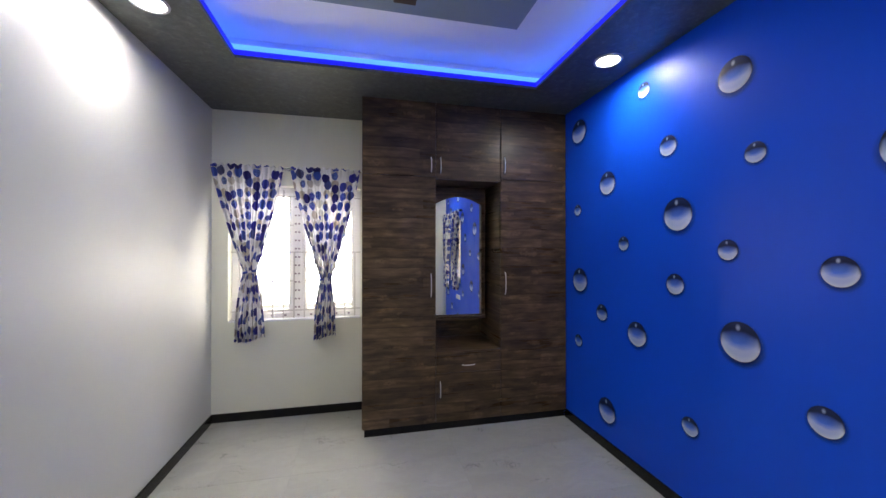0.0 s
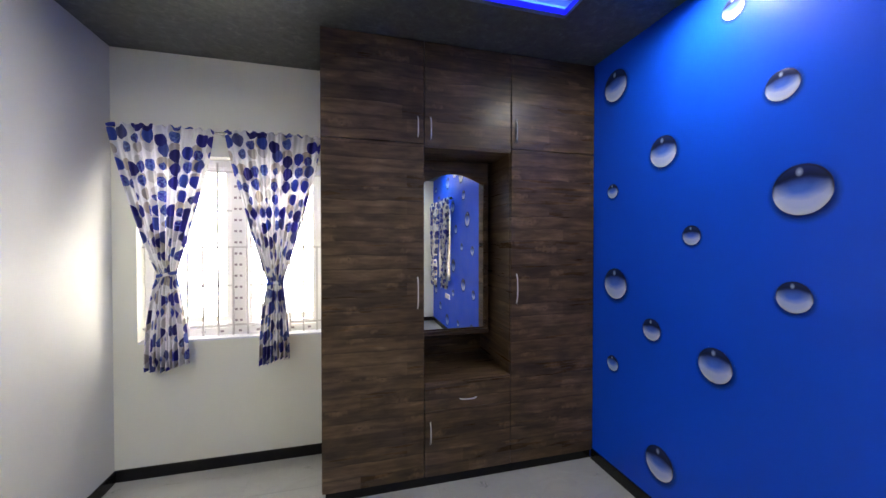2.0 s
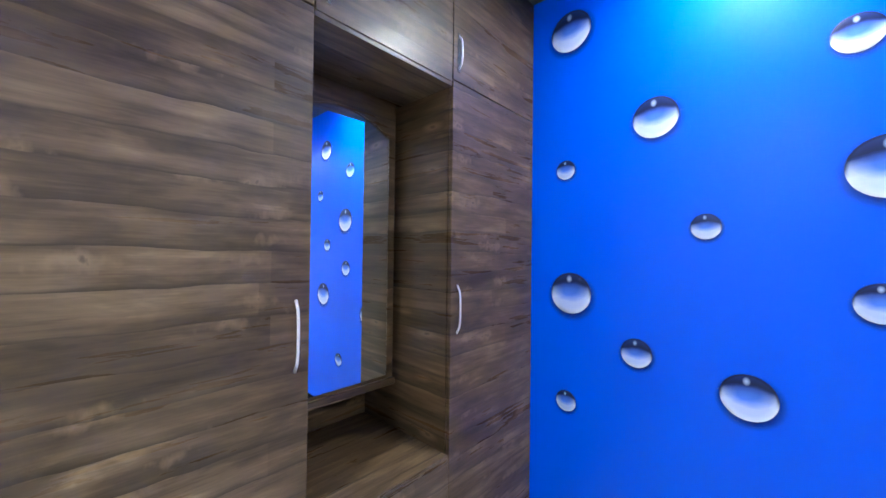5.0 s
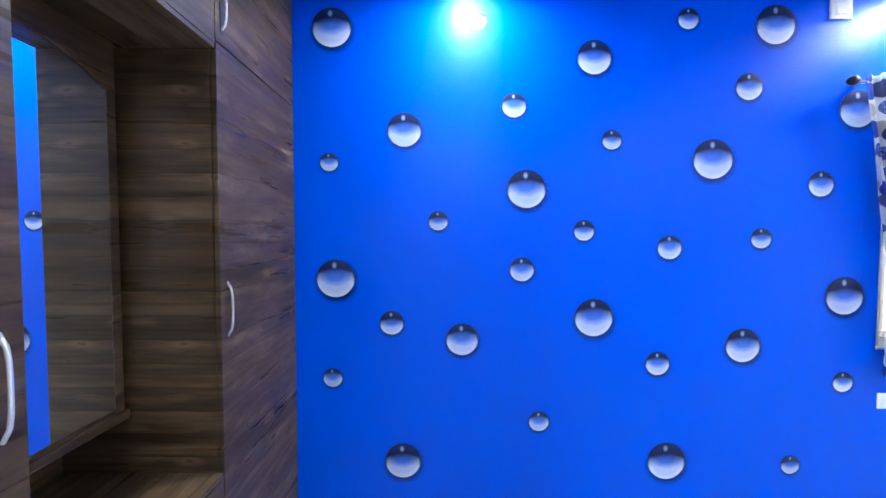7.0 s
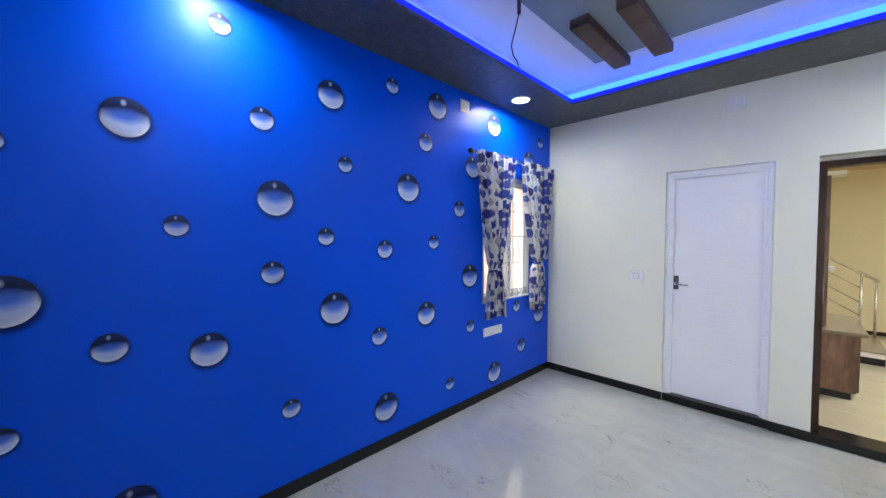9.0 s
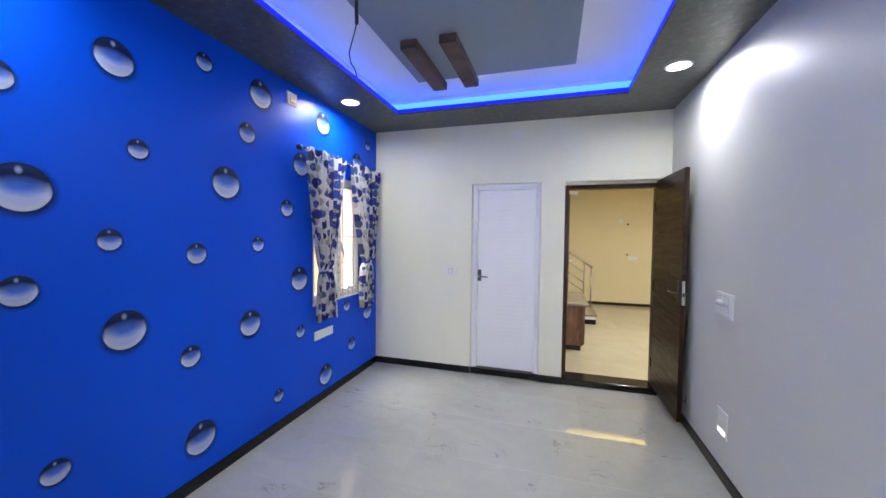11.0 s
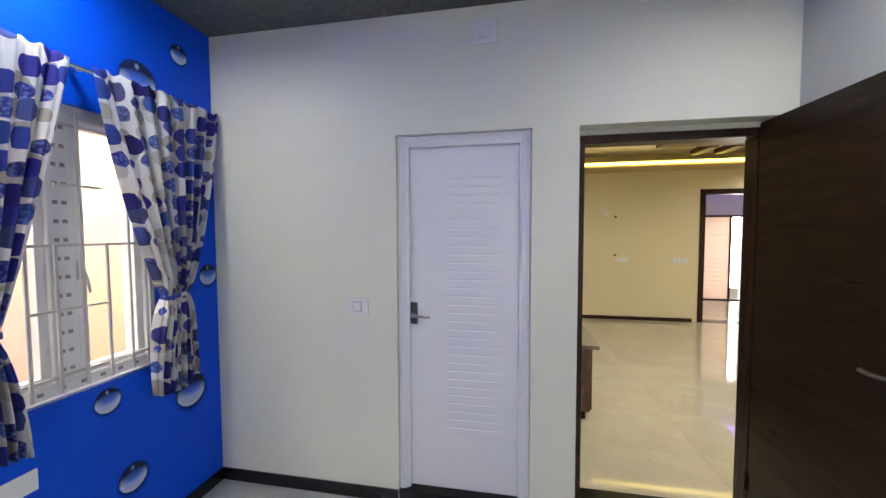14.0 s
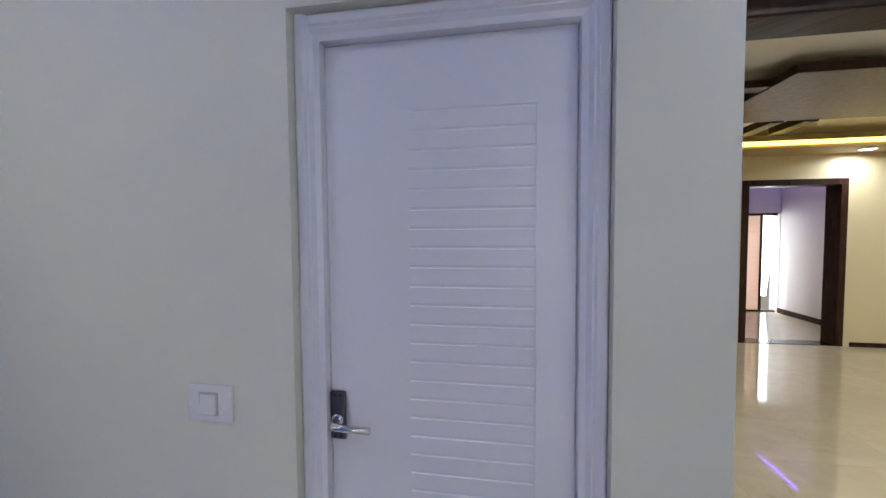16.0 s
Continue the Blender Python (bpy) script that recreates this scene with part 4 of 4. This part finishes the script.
foot = thing("step_light", "white recessed foot light glowing low on the wall", "wall light", (WEST, 1.29, 0.33))
fb = bmesh.new()
for lo, hi in (((0.0, 1.20, 0.225), (0.008, 1.35, 0.242)), ((0.0, 1.20, 0.378), (0.008, 1.35, 0.40)), ((0.0, 1.20, 0.242), (0.008, 1.22, 0.378)), ((0.0, 1.33, 0.242), (0.008, 1.35, 0.378))):
    add_box(fb, (WEST + lo[0], lo[1], lo[2]), (WEST + hi[0], hi[1], hi[2]), 0.002)
part("surround", fb, SWITCH_WHITE, foot)
part("hood", box((WEST + 0.001, 1.22, 0.27), (WEST + 0.006, 1.33, 0.378), 0.001), SWITCH_WHITE, foot)
part("diffuser", box((WEST + 0.001, 1.22, 0.242), (WEST + 0.004, 1.33, 0.27)), STEP_GLOW, foot, "glowing slot")

# fan point: conduit and loose wire hanging from the ceiling
fan = thing("fan_point", "black fan conduit with loose wire hanging from ceiling", "fan point", (-1.0, 2.18, HIGH - 0.05))
part("rose", lathe([(0.0, 0.0), (0.03, 0.0), (0.026, -0.02), (0.008, -0.026), (0.0, -0.026)], Matrix.Translation((-1.0, 2.18, HIGH - 0.05)), 20), SWITCH_WHITE, fan, "", True)
part("conduit", tube([(-1.0, 2.18, HIGH - 0.07), (-1.0, 2.18, 2.86), (-1.002, 2.18, 2.765)], 0.011), BLACK_PLASTIC, fan, "", True)
part("wire", tube([(-1.002, 2.18, 2.77), (-0.985, 2.18, 2.71), (-0.962, 2.18, 2.64), (-0.952, 2.18, 2.605), (-0.965, 2.18, 2.545), (-0.99, 2.18, 2.51), (-1.003, 2.18, 2.465)], 0.0035, 6), BLACK_PLASTIC, fan, "thin grey wire", True)

# ---- hall beyond the open door ----
HY, HX0, HX1, HTOP = -4.825, -9.0, -1.0, 2.88
FDOOR = (-6.306, -5.04, 0.0, 2.275)
tagged(part("wall_hall_east", box((HX1, HY, 0), (HX1 + WALL, -WALL, HIGH + 0.2)), CREAM_WALL), "plain cream hall wall", "wall", kind="structure")
tagged(part("wall_hall_west", box((HX0 - WALL, -8.6, 0), (HX0, -WALL, HIGH + 0.2)), CREAM_WALL), "plain cream hall wall", "wall", kind="structure")
tagged(part("wall_hall_lining", box((HX0, -WALL - 0.01, 0), (DOOR[0] - 0.001, -WALL - 0.001, HIGH)), CREAM_WALL), "cream painted hall side of the bedroom wall", "wall", kind="structure")
wall_hall = wall_along_x("wall_hall_south", HY - WALL, HY, HX0, HX1 + WALL, HIGH + 0.2, [FDOOR], CREAM_WALL, "cream painted hall wall with a wide doorway")
# unseen backing, added to keep hall light out of the bathroom door's gaps
tagged(part("wall_bath", box((-2.12, -0.34, 0), (HX1, -WALL - 0.002, 2.5)), CREAM_WALL), "cream backing added behind the bathroom door to block hall light", "wall", kind="structure")
hs = bmesh.new()
add_box(hs, (HX0, HY, 2.60), (HX1, HY + 0.54, 2.68))
add_box(hs, (HX0, -0.85, 2.60), (-3.6, -WALL - 0.011, 2.68))
tagged(part("ceiling_hall_border", hs, HALL_SOFFIT), "tan dropped border of the hall ceiling", "ceiling", kind="structure")
tagged(part("ceiling_hall", box((HX0, HY, HTOP), (HX1, -WALL, HTOP + 0.15)), CEILING_WHITE), "white hall ceiling", "ceiling", kind="structure")
tagged(part("led_strip", box((HX0 + 0.1, HY + 0.545, 2.63), (HX1 - 0.1, HY + 0.56, 2.68)), YELLOW_LED), "glowing yellow light line along the hall ceiling border", "light strip")
core = boxes(((-6.599, -3.519, 2.72), (-3.871, -2.231, 2.787)), ((-6.2, -3.2, 2.787), (-4.2, -2.55, HTOP)))
tagged(part("ceiling_hall_panel", core, HALL_PANEL), "grey-brown textured panel hanging in the hall ceiling", "ceiling", kind="structure")


edge = ring(bmesh.new(), -6.607, -3.863, -3.527, -2.223, -6.6, -3.87, -3.52, -2.23, 2.722, 2.79)
tagged(part("ceiling_trim", edge, FRAME_WOOD), "dark brown edging round the hall ceiling panel", "trim", kind="structure")


def hall_batten(lo, hi):
    return tagged(part("ceiling_batten", box(lo, hi, 0.003), FRAME_WOOD), "dark brown timber batten on the hall ceiling", "batten", "hall ceiling battens")


hall_batten((-3.863, -2.62, 2.728), (-3.05, -2.49, 2.787))
hall_batten((-3.863, -3.03, 2.728), (-3.0, -2.90, 2.787))
hall_batten((-4.66, -4.06, 2.71), (-4.53, -3.527, 2.787))
hall_batten((-4.98, -4.06, 2.71), (-4.85, -3.527, 2.787))
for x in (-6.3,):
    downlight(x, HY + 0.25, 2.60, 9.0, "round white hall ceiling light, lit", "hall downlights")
# three more lights, unseen, added to brighten the hall
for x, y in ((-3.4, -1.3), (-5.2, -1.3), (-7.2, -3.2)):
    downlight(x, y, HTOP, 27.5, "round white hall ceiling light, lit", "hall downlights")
hf = thing("fan_point", "black conduit with loose wires under hall ceiling", "fan point", (-5.47, -3.2, 2.72))
part("conduit", tube([(-5.47, -3.2, 2.72), (-5.47, -3.2, 2.6), (-5.475, -3.2, 2.38)], 0.01), BLACK_PLASTIC, hf)
part("wire", tube([(-5.475, -3.2, 2.39), (-5.455, -3.2, 2.33), (-5.48, -3.2, 2.28), (-5.45, -3.2, 2.24), (-5.41, -3.2, 2.25)], 0.004, 6), BLACK_PLASTIC, hf)
for lo, hi in (((HX0, HY, 0), (FDOOR[0] - 0.08, HY + T, 0.062)), ((FDOOR[1] + 0.08, HY, 0), (HX1, HY + T, 0.062))):
    tagged(part("baseboard", box(lo, hi, 0.002), FRAME_WOOD), "dark brown skirting along the hall wall", "skirting", kind="structure")


def hall_door():
    x0, x1, _, z1 = FDOOR
    t = thing("door_3", "wide open doorway lined with a dark wooden frame", "door", ((x0 + x1) / 2, HY, 0), kind="structure")
    f = 0.085
    part("frame_post", box((x0 - 0.0, HY - WALL, 0), (x0 + f, HY + 0.012, z1), 0.004), FRAME_WOOD, t)
    part("frame_post", box((x1 - f, HY - WALL, 0), (x1, HY + 0.012, z1), 0.004), FRAME_WOOD, t)
    part("frame_head", box((x0 + f, HY - WALL, z1 - f), (x1 - f, HY + 0.012, z1), 0.004), FRAME_WOOD, t)
    part("threshold", box((x0, HY - WALL, 0.0), (x1, HY, 0.006), 0.002), BLACK_STONE, t)
    return t


hall_door()
FACE_H = pose(0, 0, 0, 0, 0, 180)
wall_plate("hall_switch", 0.265, 0.085, Matrix.Translation((-4.735, HY, 1.056)) @ FACE_H, "long white switch plate on the cream wall", "switch", ((-0.1, -0.04, -0.025, 0.025), (-0.03, 0.03, -0.025, 0.025), (0.04, 0.1, -0.025, 0.025)))
wall_plate("hall_socket", 0.2, 0.085, Matrix.Translation((-3.82, HY, 1.07)) @ FACE_H, "white socket plate under a dark wire hole", "socket")
wall_plate("hall_plate", 0.09, 0.09, Matrix.Translation((-3.555, HY, 1.89)) @ FACE_H, "small pale blank plate on the cream wall", "socket")
for z in (1.825, 1.148):
    tagged(part("wire_outlet", lathe([(0.0, 0.012), (0.014, 0.01), (0.02, 0.0), (0.0, 0.0)], pose(-3.703, HY, z, -90, 0, 0), 14), BLACK_PLASTIC), "small dark wire outlet in the cream wall", "outlet")

cab = thing("low_cabinet", "low red-brown wooden cabinet with a granite top", "cabinet", (-2.2, -1.6, 0))
part("body", box((-2.53, -2.08, 0.07), (-1.75, -1.08, 0.61), 0.003), CABINET_WOOD, cab)
part("plinth", box((-2.50, -2.06, 0.0), (-1.78, -1.10, 0.07)), BLACK_STONE, cab)
part("top", box((-2.59, -2.12, 0.61), (-1.72, -1.035, 0.645), 0.005), STAIR_STONE, cab, "brown granite top")
for y in (-2.07, -1.57):
    d = part("door", box((-2.549, y, 0.08), (-2.531, y + 0.47, 0.605), 0.002), CABINET_WOOD, cab)
    part("handle", tube([(-2.55, y + 0.05, 0.30), (-2.572, y + 0.05, 0.31), (-2.572, y + 0.05, 0.41), (-2.55, y + 0.05, 0.42)], 0.005, 8), CHROME, d, "chrome handle")
panel = tagged(part("wall_panel", box((-2.33, -2.06, 0.646), (-2.28, -1.2, 2.12), 0.003), CABINET_WOOD), "dark red-brown backing panel standing on the cabinet", "panel")
part("shelf", box((-2.43, -1.42, 2.121), (-2.28, -1.2, 2.16), 0.003), SWITCH_WHITE, panel, "white shelf on the panel's top edge")
part("shelf", box((-2.375, -1.36, 1.19), (-2.331, -1.2, 1.235), 0.003), SWITCH_WHITE, panel, "small white shelf")


def staircase():
    t = thing("staircase", "granite stairs with white risers and steel handrail", "stairs", (-2.2, -3.2, 0))
    n, going, rise = 7, 0.26, 0.172
    for i in range(n):
        x = -2.86 + going * i
        part("riser", box((x, -3.72, rise * i), (-1.001, -2.72, rise * (i + 1) - 0.03)), CEILING_WHITE, t)
        part("tread", box((x - 0.025, -3.74, rise * (i + 1) - 0.03), (min(x + going + 0.02, -1.001), -2.70, rise * (i + 1)), 0.004), STAIR_STONE, t)
    part("plinth", box((-2.864, -3.722, 0.0), (-1.3, -2.716, 0.085), 0.002), BLACK_STONE, t, "dark lower band")
    y = -3.64
    lo, hi = Vector((-2.875, y, 0.93)), Vector((-1.10, y, 0.93 + 0.66 * 1.775))
    rail = part("handrail", tube([lo, (lo + hi) / 2, hi], 0.02), CHROME, t, "brushed steel handrail", True)
    for x in (-2.875, -2.74, -2.2, -1.6):
        top = 0.93 + 0.66 * (x + 2.875)
        base = 0.172 * (int((x + 2.86) / 0.26 + 1e-6) + 1) if x > -2.86 else 0.172
        part("post", tube([(x + 0.02, y, base), (x + 0.02, y, top)], 0.016), CHROME, t, "", True)
    for k in (0.2, 0.4, 0.58):
        part("rail_bar", tube([(-2.73, y, 1.02 - k), (-1.10, y, 1.02 - k + 0.66 * 1.63)], 0.008, 8), CHROME, t, "", True)
    return t


staircase()

# ---- room past the hall ----
tagged(part("wall_far_west", box((-7.2, -7.25, 0), (-6.99, HY - WALL, HIGH + 0.2)), FAR_WALL), "pale lilac white wall of the far room", "wall", kind="structure")
tagged(part("wall_far_east", box((-4.6, -7.25, 0), (-4.4, HY - WALL, HIGH + 0.2)), FAR_WALL), "pale wall closing the far room", "wall", kind="structure")
wall_along_x("wall_far_south", -7.25, -7.02, -6.99, -4.6, HIGH + 0.2, [(-6.985, -5.45, 0.0, 1.92)], FAR_WALL, "pale wall with a wide balcony opening")
tagged(part("ceiling_far", box((-7.2, -7.25, 2.84), (-4.4, HY - WALL, 3.0)), CEILING_WHITE), "white ceiling of the far room", "ceiling", kind="structure")
tagged(part("led_strip", box((-6.74, -7.0, 2.825), (-6.72, -5.5, 2.835)), PURPLE_LED), "glowing violet light line on the far room ceiling", "light strip")
tagged(part("baseboard", box((-6.99, -7.02, 0), (-6.975, HY - WALL, H)), FRAME_WOOD), "dark skirting in the far room", "skirting", kind="structure")
bal = thing("door_4", "sliding balcony door, one half covered by a tan blind", "door", (-6.2, -7.1, 0), kind="structure")
part("frame", boxes(((-6.98, -7.14, 1.875), (-5.455, -7.08, 1.92)), ((-6.735, -7.14, 0.03), (-6.70, -7.08, 1.875)), ((-6.98, -7.14, 0.0), (-5.455, -7.08, 0.03)), bevel=0.003), FRAME_WOOD, bal)
part("pane", box((-6.98, -7.115, 0.03), (-6.735, -7.108, 1.875)), GLASS, bal).visible_shadow = False
n = 18
for i in range(n):
    part("slat", box((-6.70, -7.118, 0.03 + 1.845 * i / n), (-5.46, -7.106, 0.03 + 1.845 * (i + 1) / n - 0.0012), 0.003), BLIND, bal)

# ---- outside: ground and neighbours ----
tagged(part("ground", box((-300, -300, -0.6), (300, 300, -0.5)), EARTH), "bare earth round the house", "ground", kind="structure")
tagged(part("neighbour_wall", box((1.5, -3, -0.5), (1.75, 7, 6.0)), NEIGHBOUR), "peach painted wall of the house next door", "wall", kind="structure")
tagged(part("boundary_wall", box((-7, 7.2, -0.5), (1.4, 7.4, 5.0)), PALE_OUTSIDE), "pale plastered wall outside the window", "wall", kind="structure")
tagged(part("floor_slab", boxes(((-9.2, -7.25, -0.5), (0.23, -WALL, -0.006)), ((WEST, SOUTH, -0.5), (EAST, NORTH, FLOOR - 0.006))), GROUT), "concrete floor slab with grey grout", "floor", kind="structure")
tagged(part("roof_slab", box((-9.2, -7.8, HIGH + 0.2), (0.4, 5.4, HIGH + 0.35)), CEILING_WHITE), "flat roof slab over the rooms", "roof", kind="structure")

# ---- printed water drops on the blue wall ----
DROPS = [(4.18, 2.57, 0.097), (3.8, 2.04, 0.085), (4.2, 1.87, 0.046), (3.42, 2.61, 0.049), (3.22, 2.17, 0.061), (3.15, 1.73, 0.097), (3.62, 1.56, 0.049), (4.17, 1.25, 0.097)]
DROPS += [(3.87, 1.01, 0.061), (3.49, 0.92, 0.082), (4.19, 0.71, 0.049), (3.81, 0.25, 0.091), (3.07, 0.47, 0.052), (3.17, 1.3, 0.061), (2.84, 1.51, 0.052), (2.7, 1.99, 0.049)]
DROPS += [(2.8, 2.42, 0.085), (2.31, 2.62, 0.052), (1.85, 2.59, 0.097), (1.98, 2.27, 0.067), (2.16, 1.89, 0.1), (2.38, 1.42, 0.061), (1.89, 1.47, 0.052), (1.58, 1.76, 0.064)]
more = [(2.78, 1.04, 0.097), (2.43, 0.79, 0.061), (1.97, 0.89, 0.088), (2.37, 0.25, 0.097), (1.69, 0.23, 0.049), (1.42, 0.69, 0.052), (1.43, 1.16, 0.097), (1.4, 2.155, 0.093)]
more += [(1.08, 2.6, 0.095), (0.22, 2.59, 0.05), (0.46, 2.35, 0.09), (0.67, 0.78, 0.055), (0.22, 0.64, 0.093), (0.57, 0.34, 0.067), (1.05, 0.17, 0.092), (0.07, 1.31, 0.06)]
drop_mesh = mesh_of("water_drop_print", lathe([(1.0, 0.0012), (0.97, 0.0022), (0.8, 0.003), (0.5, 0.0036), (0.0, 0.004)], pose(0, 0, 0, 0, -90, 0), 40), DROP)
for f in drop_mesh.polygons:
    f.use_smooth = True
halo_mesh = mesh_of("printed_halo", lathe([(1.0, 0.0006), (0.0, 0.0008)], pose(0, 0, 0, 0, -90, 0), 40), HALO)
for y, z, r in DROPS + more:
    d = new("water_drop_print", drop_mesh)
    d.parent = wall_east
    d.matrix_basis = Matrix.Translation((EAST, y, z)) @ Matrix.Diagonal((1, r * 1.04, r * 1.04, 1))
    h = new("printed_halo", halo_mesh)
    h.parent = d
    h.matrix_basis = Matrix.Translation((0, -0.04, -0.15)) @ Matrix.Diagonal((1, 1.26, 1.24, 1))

# ---- floor tiles ----


def tile_floor(name, x0, x1, y0, y1, tx, ty, material, label, ox=0.0, oy=0.0, level=0.0):
    base = tagged(part(name, box((x0, y0, level - 0.006), (x1, y1, level - 0.0018)), GROUT), label, "floor", kind="structure")
    meshes = {}
    j = y0 - oy
    while j < y1:
        i = x0 - ox
        while i < x1:
            a, b, c, d = max(i, x0), min(i + tx, x1), max(j, y0), min(j + ty, y1)
            if b - a > 0.02 and d - c > 0.02:
                key = (round(b - a, 3), round(d - c, 3))
                if key not in meshes:
                    q = 0.0006
                    meshes[key] = mesh_of("tile", box((q, q, -0.0015), (key[0] - q, key[1] - q, 0.0), 0.0004), material)
                ob = new("tile", meshes[key])
                ob.parent = base
                ob.matrix_basis = Matrix.Translation((a, c, level))
            i += tx
        j += ty
    return base


tile_floor("floor", WEST, EAST, SOUTH, NORTH, 1.2, 0.6, FLOOR_TILE, "polished pale grey marble-look floor tiles", 0.35, 0.2, FLOOR)
tile_floor("floor_hall", HX0, HX1, HY, -WALL, 1.2, 0.6, HALL_TILE, "polished cream marble-look hall floor tiles", 0.2, 0.1)
tile_floor("floor_far", -6.99, -4.6, -7.25, HY - WALL, 1.2, 0.6, HALL_TILE, "polished cream floor tiles of the far room", 0.1, 0.3)
